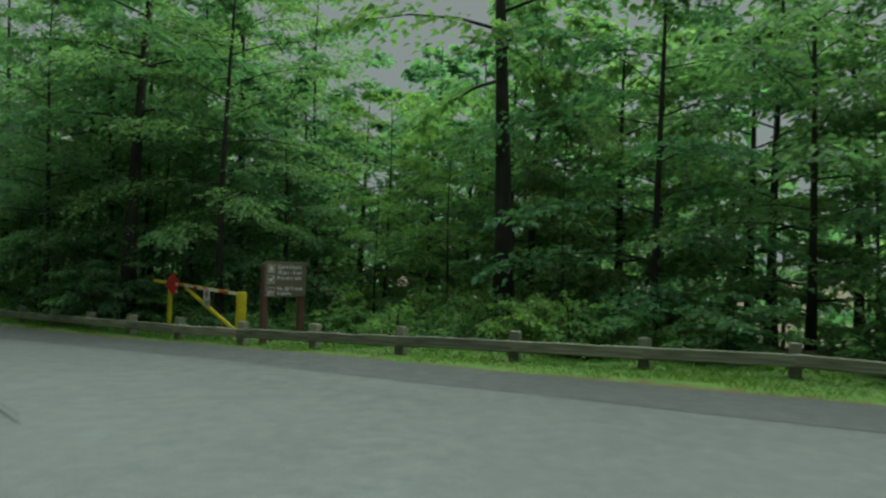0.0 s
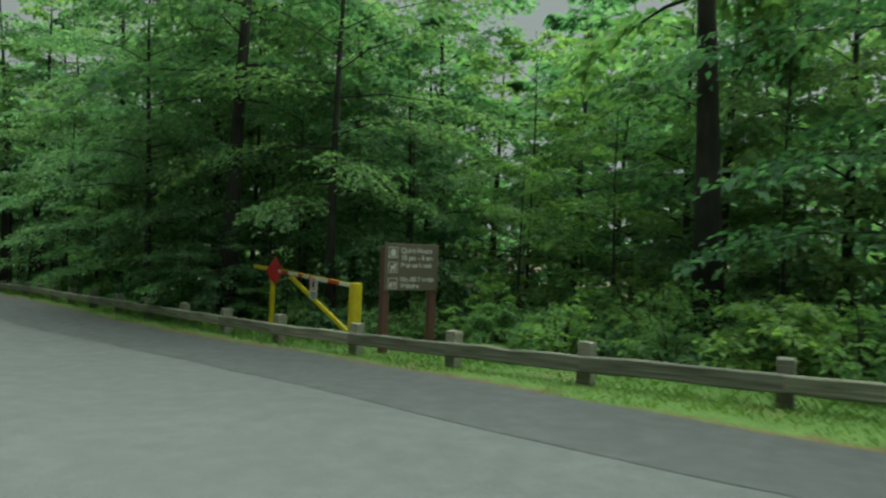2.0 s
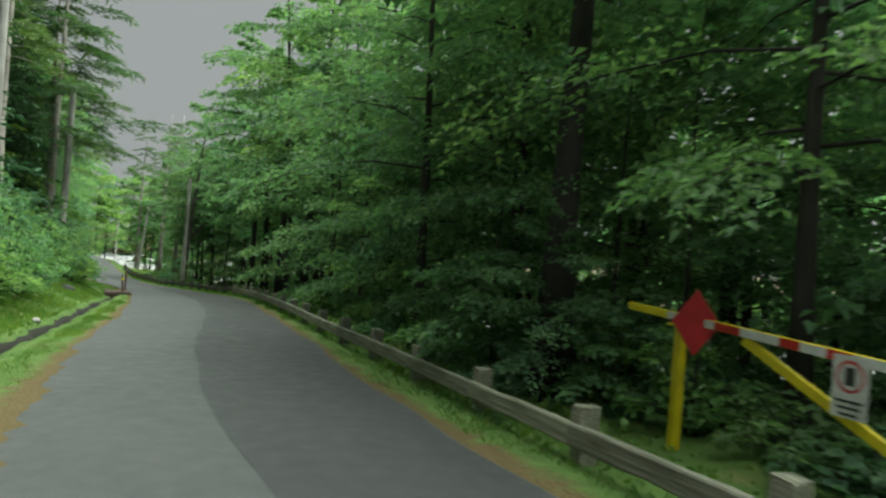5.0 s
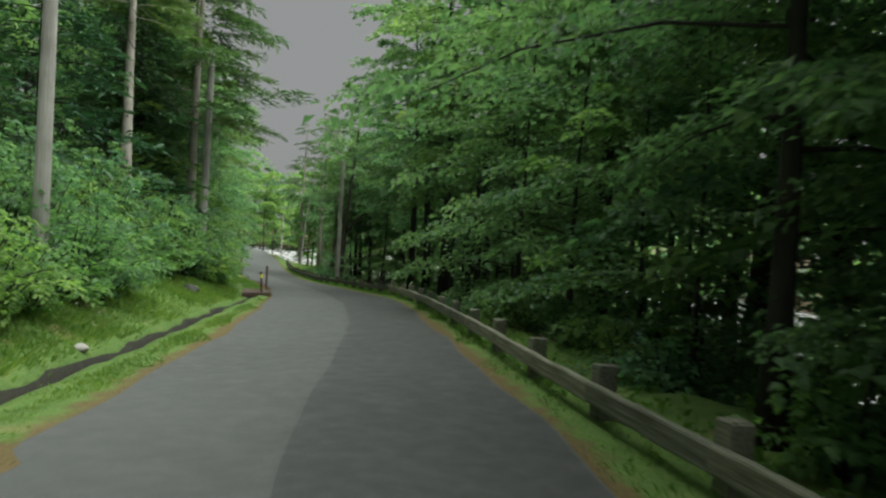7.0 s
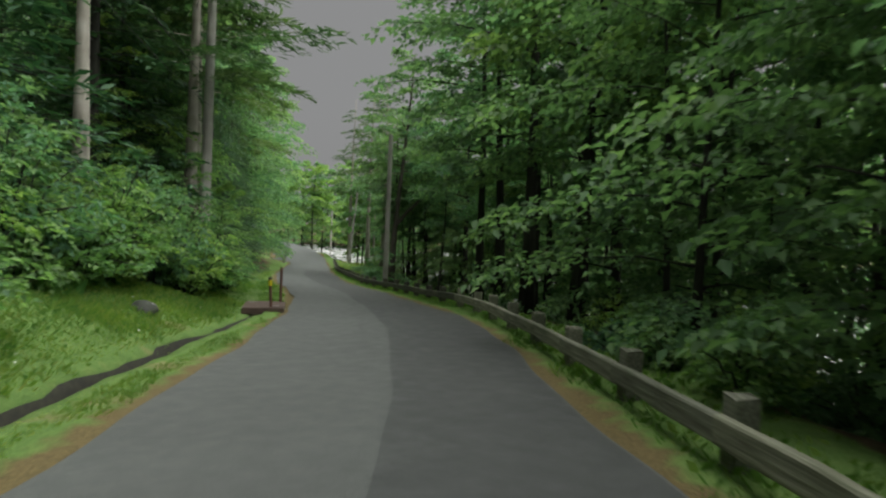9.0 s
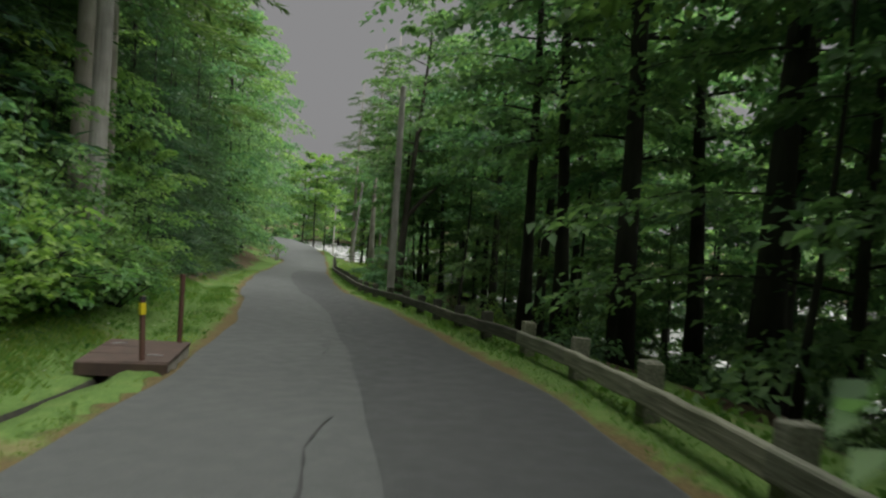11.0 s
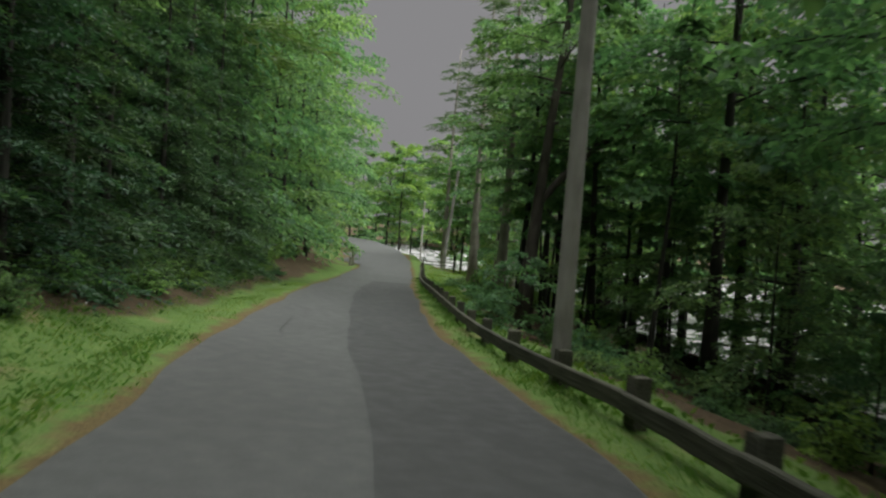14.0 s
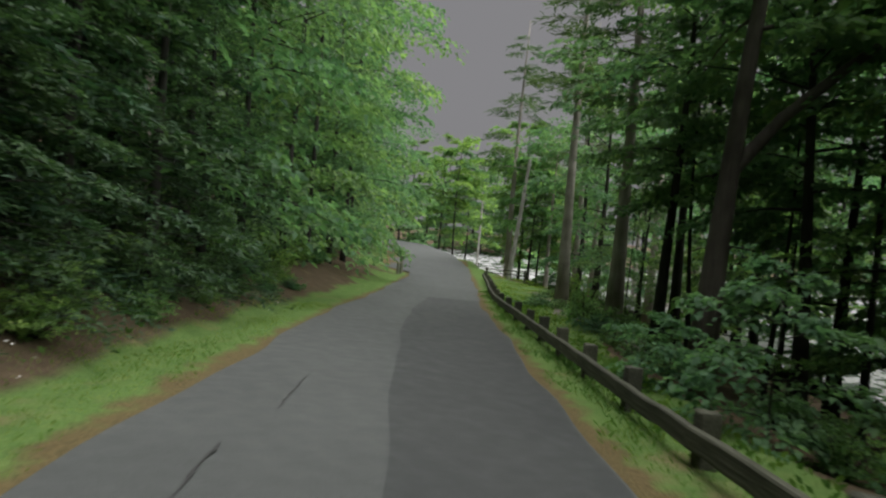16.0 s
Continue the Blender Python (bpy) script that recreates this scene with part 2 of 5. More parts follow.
def tube(bm, points, radii, sides=10, caps=True):
    rings = []
    pts = [Vector([float(c) for c in p]) for p in points]
    for i, p in enumerate(pts):
        d = (pts[min(i + 1, len(pts) - 1)] - pts[max(i - 1, 0)]).normalized()
        a = d.orthogonal().normalized() if abs(d.z) < 0.9 else Vector((0, -1, 0)).cross(d).normalized()
        if abs(d.z) < 0.9:
            a = d.cross(Vector((0, 0, 1))).normalized()
        b = d.cross(a)
        rings.append([bm.verts.new(p + float(radii[i]) * (math.cos(t) * a + math.sin(t) * b)) for t in (2 * math.pi * k / sides for k in range(sides))])
    for r, q in zip(rings, rings[1:]):
        for k in range(sides):
            bm.faces.new((r[k], r[(k + 1) % sides], q[(k + 1) % sides], q[k]))
    if caps:
        bm.faces.new(rings[0][::-1])
        bm.faces.new(rings[-1])
    return bm


def thing(name, m, label, category, group="", kind=""):
    ob = new(name)
    ob.matrix_world = m
    return tagged(ob, label, category, group, kind)


# ---------------------------------------------------------------- plan of the road
# centre x, y, height, crossfall (rise towards the right)
STATIONS = [
    (48, -22, 0.3, 0), (30, -7, 0.1, 0), (16, 1.6, 0.03, 0), (7.9, 6.7, 0.0, 0), (2.6, 9.6, -0.06, 0), (-2.1, 12.0, -0.15, -0.02), (-6.4, 14.5, -0.32, -0.035),
    (-13.5, 19.2, -0.64, -0.01), (-24.0, 27.4, -1.16, 0.04), (-33.7, 34.8, -1.66, 0.03), (-44.1, 40.9, -2.24, -0.02), (-53.3, 45.3, -2.68, -0.04),
    (-66.3, 52.6, -3.28, -0.03), (-78.4, 59.9, -3.78, 0), (-90, 67.0, -4.0, 0), (-104, 74.8, -3.7, 0), (-117, 79.8, -3.15, 0), (-131, 80.8, -2.75, 0), (-168, 68, -2.6, 0),
]
HALF = 2.1


def dense(rows, step):
    """A smooth line through the rows, in equal steps of length."""
    p = np.array(rows, float)
    out = []
    for i in range(len(p) - 1):
        a, b, c, d = p[max(i - 1, 0)], p[i], p[i + 1], p[min(i + 2, len(p) - 1)]
        for u in np.linspace(0, 1, 60, endpoint=False):
            out.append(0.5 * (2 * b + (c - a) * u + (2 * a - 5 * b + 4 * c - d) * u * u + (3 * b - a - 3 * c + d) * u ** 3))
    out = np.array(out + [p[-1]])
    run = np.concatenate([[0], np.cumsum(np.hypot(*np.diff(out[:, :2], axis=0).T))])
    s = np.arange(0, run[-1], step)
    return np.stack([np.interp(s, run, out[:, k]) for k in range(p.shape[1])], 1)


ROAD = dense(STATIONS, 0.5)
_d = np.gradient(ROAD[:, :2], axis=0)
_d /= np.hypot(*_d.T)[:, None]
AHEAD, RIGHT = _d, np.stack([_d[:, 1], -_d[:, 0]], 1)


def run_at(x, y):
    """Index along the road nearest to x, y."""
    return int(np.argmin((ROAD[:, 0] - x) ** 2 + (ROAD[:, 1] - y) ** 2))


S_GATE, S_DITCH, S_CULVERT, S_INLET = run_at(-6.4, 16), run_at(-13.5, 19.2), run_at(-37.5, 37.2), 203


def plan(x, y):
    """Arrays of the run index and the offset to the right of the road's centre."""
    x, y = np.atleast_1d(np.asarray(x, float)), np.atleast_1d(np.asarray(y, float))
    i = np.empty(x.shape, int)
    for k in range(0, len(x), 4000):
        i[k:k + 4000] = np.argmin((x[k:k + 4000, None] - ROAD[None, :, 0]) ** 2 + (y[k:k + 4000, None] - ROAD[None, :, 1]) ** 2, axis=1)
    dx, dy = x - ROAD[i, 0], y - ROAD[i, 1]
    far = np.hypot(dx, dy)
    u = dx * RIGHT[i, 0] + dy * RIGHT[i, 1]
    return i, np.where(np.abs(u) < 0.6 * far, np.copysign(far, u), u)


def wave(x, y, k):
    return np.sin(x * k + 1.3) * np.cos(y * k * 1.17 - 0.7) + 0.5 * np.sin(x * k * 2.3 - y * k * 1.9 + 2.1)


def widening(i):
    """How much wider the paving is on the left at the bend."""
    return np.interp(i, [331, 340, 420], [0.0, 2.3, 2.3])


def narrowing(i):
    """How much the paving draws in on the right beside the apron."""
    return np.interp(ROAD[i, 0], [-38, -31, -25, -20, -13, -6.5, -3.2, -1.5, 0.3], [0.0, -0.3, -0.36, -0.24, -0.1, 0.0, 0.5, 0.9, 1.1])


def apron(x, y):
    """How far outside the paved apron, metres (negative inside)."""
    return np.maximum.reduce([np.abs(x + 1.5 + 0.12 * y) - 10.5, y - 15.0, -30.0 - y])


def ground(x, y, channel=True):
    """Height of the ground, distance outside the paving, and how much it is woodland floor."""
    x, y = np.atleast_1d(np.asarray(x, float)), np.atleast_1d(np.asarray(y, float))
    i, u = plan(x, y)
    base = ROAD[i, 2] + ROAD[i, 3] * np.clip(u, -3.5, 3.5)
    out = np.abs(u) - HALF - np.where(u < 0, widening(i), -narrowing(i))
    lat = np.where(u < 0, np.minimum(out, apron(x, y)), out)
    r = np.maximum(out, 0)
    # right: flat verge, then down to the river
    flat = np.interp(i, [S_GATE, S_GATE + 30, 268, 284, 330, 344], [9.0, 2.0, 2.0, 4.6, 4.6, 2.0])
    drop = np.interp(r - flat, [0, 3, 8, 13, 20, 60], [0, -0.9, -2.4, -3.3, -5.0, -6.0])
    steep = 1 + 1.6 * np.clip((-92 - x) / 8, 0, 1)
    drop = drop * steep - 2.0 * (steep - 1) * np.clip(r - 1.5, 0, 1)
    right = base + np.interp(r, [0, 0.5, 1.2], [-0.04, 0.01, 0.0]) + drop + 0.10 * wave(x, y, 0.8) * np.clip(r - 1.5, 0, 1)
    right = np.where(r - flat > 28, np.interp(r - flat, [28, 32, 44, 56, 120, 300], [-6.2, -7.5, -6.5, -4.8, -4.2, -2.5]), right)
    # left: ditch and bank
    ditch = np.clip((i - S_DITCH + 6) / 10, 0, 1) * np.clip((S_INLET + 4 - i) / 2, 0, 1)
    bank = np.interp(r, [0, 0.6, 1.0, 1.3, 1.7, 4.6, 7, 14, 30, 80], [-0.04, 0.0, -0.06, -0.10, 0.05, 1.0, 1.7, 4.2, 9, 20])
    axis = 1.22 - 0.5 * np.clip((i - S_INLET + 12) / 12, 0, 1)
    cut = -0.9 * np.clip(1.9 - np.abs(r - axis) / 0.20, 0, 1) * channel
    early = np.clip((i - S_DITCH + 30) / 40, 0.15, 1)
    left = base + np.where(bank > 0, bank * early, bank) + ditch * cut + 0.10 * wave(x, y, 0.7) * np.clip(r - 1.8, 0, 1)
    z = np.where(u > 0, right, left)
    a = apron(x, y)
    z = np.where((u <= 0) & (a < 0), np.minimum(z, base - 0.08), z)
    z = np.where((u <= 0) & (a >= 0) & (a < 4), np.minimum(z, base + a * 0.25), z)
    z = np.where(out < -0.25, base - 0.12, z)
    woods = np.where(u > 0, np.clip((r - flat + 0.1 + np.clip(flat - 4.6, 0, 9)) / 0.8, 0, 1), np.clip((r - np.interp(i, [S_CULVERT + 12, S_CULVERT + 22, S_CULVERT + 34], [5.4, 2.6, 0.9])) / 1.2, 0, 1))
    woods = np.where((u < 0) & (ditch > 0.5) & (np.abs(r - axis) < 0.3) & channel, 1.0, woods)
    return z, lat, woods, i, u


def gz(x, y):
    return float(ground(x, y)[0][0])


def grid_lines(lo, hi, a, b, fine):
    """Coordinates from lo to hi, in fine steps between a and b and growing steps outside."""
    mid = list(np.arange(a, b + 1e-6, fine))
    down, step = [], fine
    while (down[-1] if down else a) > lo:
        step *= 1.25
        down.append((down[-1] if down else a) - step)
    up, step = [], fine
    while (up[-1] if up else b) < hi:
        step *= 1.25
        up.append((up[-1] if up else b) + step)
    return np.array(down[::-1] + mid + up)


gx, gy = grid_lines(-2200, 2000, -70, 16, 0.4), grid_lines(-2000, 2200, 5, 62, 0.4)
GX, GY = np.meshgrid(gx, gy)
gz_, glat, gwood, _, _ = ground(GX.ravel(), GY.ravel())
nx, ny = len(gx), len(gy)
q = (np.arange(ny - 1)[:, None] * nx + np.arange(nx - 1)[None, :]).ravel()
ground_ob = array_object("ground", np.stack([GX.ravel(), GY.ravel(), gz_], 1), np.stack([q, q + 1, q + nx + 1, q + nx], 1), M_GROUND, smoothed=True)
for key, values in (("lat", glat), ("woods", gwood)):
    a = ground_ob.data.attributes.new(key, "FLOAT", "POINT")
    a.data.foreach_set("value", np.clip(values, -5, 50).astype(np.float32))
tagged(ground_ob, "grassy verges, bank and leaf-littered forest floor", "ground", kind="structure")


def ditch_strip():
    """The narrow earth ditch at the foot of the bank, laid over its trench in the ground."""
    idx = np.arange(S_DITCH - 10, S_INLET + 1)
    offs = np.array([0.50, 0.75, 1.04, 1.12, 1.17, 1.22, 1.29, 1.35, 1.44, 1.62, 1.85, 2.05])
    deep = np.array([0, 0, 0, -0.22, -0.42, -0.46, -0.42, -0.26, -0.05, 0, 0, 0])
    rows, lats, wood = [], [], []
    for i in idx:
        o = HALF + offs - 0.5 * min(1, max(0, (i - S_INLET + 12) / 12)) + 0.05 * math.sin(i * 0.8) + 0.04 * math.sin(i * 1.9)
        x, y = ROAD[i, 0] - RIGHT[i, 0] * o, ROAD[i, 1] - RIGHT[i, 1] * o
        z = ground(x, y, False)[0]
        k = min(1.0, (i - idx[0]) / 10) * (1 + 0.5 * max(0.0, 1 - (idx[-1] - i) / 8))
        lift = np.array([-0.08, 0.02] + [0.02] * 8 + [0.02, -0.08])
        rows.append(np.stack([x, y, z + lift + deep * k * (1 + 0.15 * math.sin(i * 1.3)) + 0.012 * np.sin(i * 2.7 + offs * 9)], 1))
        lats.append(offs)
        wood.append(np.where(deep * k < -0.15, 1.0, 0.0))
    c = len(offs)
    q = (np.arange(len(idx) - 1)[:, None] * c + np.arange(c - 1)[None, :]).ravel()
    ob = array_object("ditch", np.concatenate(rows), np.stack([q, q + 1, q + c + 1, q + c], 1), M_GROUND, smoothed=True)
    for key, values in (("lat", lats), ("woods", wood)):
        a = ob.data.attributes.new(key, "FLOAT", "POINT")
        a.data.foreach_set("value", np.concatenate(values).astype(np.float32))
    # inner faces painted dark for the shade under the overhanging grass
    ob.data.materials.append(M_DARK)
    column = np.tile(np.arange(c - 1), len(idx) - 1)
    ob.data.polygons.foreach_set("material_index", ((column > 1) & (column < 8)).astype(np.int32))
    tagged(ob, "narrow earth ditch along the foot of the grassy bank, shade painted into its bottom", "ditch", kind="structure")


ditch_strip()


def strip(name, first, last, left, right, lift, material, across=6, edge=0.0):
    """A paved strip between two offsets from the centre, each a function of the run index."""
    idx = np.arange(first, last)
    rows = []
    for i in idx:
        o = np.linspace(left(i), right(i), across)
        z = ROAD[i, 2] + ROAD[i, 3] * o + lift
        rows.append(np.stack([ROAD[i, 0] + RIGHT[i, 0] * o, ROAD[i, 1] + RIGHT[i, 1] * o, z], 1))
        if edge and ROAD[i, 0] > -17:
            rows[-1][0, 2] -= edge
    v = np.concatenate(rows)
    q = (np.arange(len(idx) - 1)[:, None] * across + np.arange(across - 1)[None, :]).ravel()
    return array_object(name, v, np.stack([q + across, q + across + 1, q + 1, q], 1), material, smoothed=True)


def ragged(i, k):
    return 0.045 * math.sin(i * 0.47 + k) + 0.025 * math.sin(i * 0.93 + 2 * k) + 0.07 * math.sin(i * 0.17 + 3 * k)


road_ob = strip("road", 0, len(ROAD) - 1, lambda i: -HALF - float(widening(i)) + ragged(i, 1), lambda i: HALF - float(narrowing(i)) + ragged(i, 2), 0.0, M_OLD, 9, 0.06)
tagged(road_ob, "narrow park road of worn light grey asphalt", "road", kind="structure")
patch_ob = strip("road_patch", run_at(10, 4), run_at(-74, 57.3), lambda i: float(np.interp(ROAD[i, 0], [-68, -57, -47, -24, -13, 0], [-0.1, -0.1, 0.15, 0.2, -0.2, -0.3])) - 0.5 * float(narrowing(i)) + 0.10 * math.sin(i * 0.11) + 0.5 * ragged(i, 5), lambda i: HALF - 0.03 - float(narrowing(i)) + ragged(i, 2), 0.005, M_NEW, 6)
tagged(patch_ob, "newer darker asphalt lane laid beside the rail", "road", kind="structure")
# paved apron where the drive joins the road
ax, ay = np.meshgrid(np.linspace(-14, 14, 57), np.linspace(-30, 16, 93))
keep = apron(ax, ay) < 0.3
ai, au = plan(ax.ravel(), ay.ravel())
az = ROAD[ai, 2] + ROAD[ai, 3] * np.clip(au, -3.5, 3.5) - 0.03
av = np.stack([ax.ravel(), ay.ravel(), az], 1)
aq = (np.arange(92)[:, None] * 57 + np.arange(56)[None, :]).ravel()
af = np.stack([aq, aq + 1, aq + 58, aq + 57], 1)
ok = (apron(av[af, 0], av[af, 1]).max(1) < 0.6) & (au[af].max(1) < 0.5)
apron_ob = array_object("pavement", av, af[ok], M_OLD, smoothed=True)
tagged(apron_ob, "wide worn light grey asphalt apron joining the road", "pavement", kind="structure")


def crack(points, width):
    """A dark sealed crack that wanders through the points."""
    bm = bmesh.new()
    rng = random.Random(points[0][0])
    line = []
    for (x0, y0), (x1, y1) in zip(points, points[1:]):
        for k in range(6):
            f = k / 6
            line.append((x0 + (x1 - x0) * f + rng.uniform(-0.03, 0.03), y0 + (y1 - y0) * f + rng.uniform(-0.03, 0.03)))
    prev = None
    for (x0, y0), (x1, y1) in zip(line, line[1:]):
        d = Vector((x1 - x0, y1 - y0, 0)).normalized()
        sd = Vector((d.y, -d.x, 0)) * width * rng.uniform(0.3, 1.0)
        i, u = plan(x0, y0)
        z = ROAD[i[0], 2] + ROAD[i[0], 3] * u[0] + 0.010
        row = [bm.verts.new(Vector((x0, y0, z)) + sd), bm.verts.new(Vector((x0, y0, z)) - sd)]
        if prev:
            bm.faces.new((prev[0], prev[1], row[1], row[0]))
        prev = row
    ob = mesh_object("road_crack", bm, M_CRACK)
    return tagged(ob, "dark tar-sealed crack in the asphalt", "road", "cracks in the road", "structure")


crack([(-38.2, 37.6), (-37.3, 36.8), (-37.0, 36.7), (-36.2, 36.1)], 0.02)
crack([(-52.2, 43.56), (-53.0, 43.82), (-53.75, 44.21), (-54.7, 44.69), (-55.3, 44.95)], 0.02)
crack([(-56.2, 45.68), (-57.1, 46.16), (-58.0, 46.63)], 0.018)
crack([(-4.84, 7.71), (-4.43, 7.25), (-4.05, 6.87)], 0.02)
crack([(-30.6, 32.5), (-32.2, 33.5), (-33.4, 34.6)], 0.02)

# river below the woods
bm = bmesh.new()
bm.faces.new([bm.verts.new((x, y, -5.2)) for x, y in ((-160, 90), (-95, 84), (-60, 66), (-30, 54), (40, 34), (160, 60), (160, 420), (-420, 420))])
tagged(mesh_object("water", bm, M_WATER), "grey river glinting between the trunks", "river", kind="structure")


# ---------------------------------------------------------------- trees and plants
def leaves(points, axes, ups, lengths, width=0.55, fold=0.18):
    """One pointed, folded leaf a row: base, two sides and tip, as two triangles."""
    p, a, n = (np.asarray(v, float) for v in (points, axes, ups))
    a /= np.linalg.norm(a, axis=1)[:, None]
    side = np.cross(a, n)
    side /= np.linalg.norm(side, axis=1)[:, None] + 1e-9
    n = np.cross(side, a)
    k = np.asarray(lengths)[:, None]
    mid = p + a * k * 0.45
    v = np.stack([p, mid + side * k * width / 2 + n * k * fold, p + a * k - n * k * fold * 0.6, mid - side * k * width / 2 + n * k * fold], 1).reshape(-1, 3)
    o = np.arange(len(p))[:, None] * 4
    f = np.concatenate([o + [0, 1, 2], o + [0, 2, 3]], 1).reshape(-1, 3)
    return v, f


def sprays(rng, starts, heads, lengths, per, leaf, droop=0.35, flat=0.25, width=0.55):
    """Leafy twigs: each start and heading gets leaves on both sides of a drooping twig."""
    n = len(starts)
    t = np.tile((np.arange(per) + 0.6) / per, n)
    S, H, L = np.repeat(starts, per, 0), np.repeat(heads, per, 0), np.repeat(lengths, per)
    H = H / np.linalg.norm(H, axis=1)[:, None]
    across = np.cross(H, [0, 0, 1.0])
    across /= np.linalg.norm(across, axis=1)[:, None] + 1e-9
    pos = S + H * (L * t)[:, None]
    pos[:, 2] -= droop * L * t * t
    pos += rng.normal(0, 0.035, pos.shape)
    sign = np.where(np.tile(np.arange(per), n) % 2 == 0, 1.0, -1.0)[:, None]
    spread = np.repeat(rng.uniform(0.04, 0.20, n), per)[:, None] * (1.15 - t)[:, None] * L[:, None]
    pos = pos + across * sign * spread * rng.uniform(0, 1, (len(pos), 1))
    ax = H * 0.65 + across * sign * rng.uniform(0.4, 1.1, (len(pos), 1)) + rng.normal(0, 0.22, pos.shape)
    ax[:, 2] -= 0.22 + droop * t * 0.6
    up = np.array([0, 0, 1.0]) + rng.normal(0, flat, pos.shape)
    return leaves(pos, ax, up, leaf * rng.uniform(0.65, 1.25, len(pos)), width)


def trunk_line(rng, height, lean, bend):
    k = np.linspace(0, 1, 9)
    ph = rng.uniform(0, 6.28, 2)
    x = lean[0] * k * height + bend * height * np.sin(k * 3.4 + ph[0]) * k
    y = lean[1] * k * height + bend * height * np.sin(k * 2.9 + ph[1]) * k
    return np.stack([x - x[0], y - y[0], k * height], 1)


def pad(rng, at, out, size, rise, sag, roll, twigs):
    """The twigs of one flat, leafy branch: foot points, headings and lengths, side by side along its arch."""
    across = np.array([-out[1], out[0], 0.0])
    starts, heads, lens = [], [], []
    for j in range(twigs):
        q = 0.16 + 0.84 * (j + rng.uniform(0, 0.9)) / twigs
        c = at + out * size * q + np.array([0, 0, (rise * q - sag * q * q) * size])
        side = 1 if j % 2 else -1
        turn = side * rng.uniform(0.55, 1.15) * (1.05 - 0.55 * q)
        h = out * math.cos(turn) + across * math.sin(turn)
        tilt = side * math.sin(abs(turn)) * roll + rng.uniform(-0.10, 0.14)
        starts.append(c + rng.normal(0, 0.025 * size, 3))
        heads.append([h[0], h[1], tilt + 0.4 * (rise - 2 * sag * q)])
        lens.append(size * rng.uniform(0.75, 1.2) * (0.16 + 0.34 * math.sin(math.pi * min(1, 0.25 + 0.7 * q))))
    return starts, heads, lens


def broadleaf(name, seed, height, base, reach, limbs, twigs, per, leaf, radius, leaf_mat, bark, lean=(0, 0), droop=0.3, bend=0.02, label="", fork=None, width=0.72, flat=0.28, sag=0.30, lift=0.75):
    """A tree with tapered trunk and arching limbs, each carrying flat layers of leafy twigs one above the other."""
    rng = np.random.default_rng(seed)
    root = tagged(new(name), label, "tree", "trees of the roadside woods")
    line = trunk_line(rng, height, lean, bend)
    bm = bmesh.new()
    z = line[:, 2] / height
    tube(bm, line, [radius * (1.0 + 0.5 * math.exp(-9 * f)) * (1 - 0.86 * f) for f in z], 9)
    starts, heads, lens = [], [], []

    def grow(at, az, size, rise, r0):
        out = np.array([math.cos(az), math.sin(az), 0])
        tube(bm, [at + out * size * q + np.array([0, 0, (rise * q - sag * q * q) * size]) for q in (0, 0.3, 0.65, 1.0)], [r0, r0 * 0.7, r0 * 0.42, r0 * 0.15], 4, False)
        for rows, more in zip((starts, heads, lens), pad(rng, at, out, size, rise, sag, rng.uniform(-0.25, 0.25), twigs)):
            rows.extend(more)

    if fork:
        fz, fx, fy, fr = fork
        at = np.array([np.interp(fz, line[:, 2], line[:, j]) for j in range(3)])
        arm_at = lambda q: at + np.array([fx * q, fy * q, fr * q ** 0.8])
        tube(bm, [arm_at(q) for q in (0, 0.2, 0.45, 0.75, 1.0)], [radius * w for w in (0.62, 0.5, 0.42, 0.3, 0.12)], 8, False)
        for k, q in enumerate(np.linspace(0.5, 1.0, 6)):
            grow(arm_at(q), k * 2.399, rng.uniform(1.2, 2.0), 0.3, radius * 0.12)
    for k in range(limbs):
        f = base + (0.98 - base) * ((k + rng.uniform(0, 0.8)) / limbs)
        at = np.array([np.interp(f * height, line[:, 2], line[:, j]) for j in range(3)])
        g = (f - base) / (1 - base)
        size = reach * (0.72 + 0.4 * math.sin(math.pi * min(1, 0.08 + 0.85 * g))) * (1 - 0.62 * g ** 2.5) * rng.uniform(0.62, 1.2)
        grow(at, k * 2.399 + rng.uniform(-0.5, 0.5), size, (0.16 + lift * g) * rng.uniform(0.5, 1.25), max(0.012, radius * 0.34 * (1 - 0.7 * f)))
    if height < 3:
        tagged(part("stem", bm, bark, root, smoothed=True), kind="stuff")
    else:
        part("trunk", bm, bark, root, smoothed=True)
    v, f = sprays(rng, np.array(starts), np.array(heads), np.array(lens), per, leaf, droop, flat, width)
    array_object("crown", v, f, leaf_mat, root)
    return root


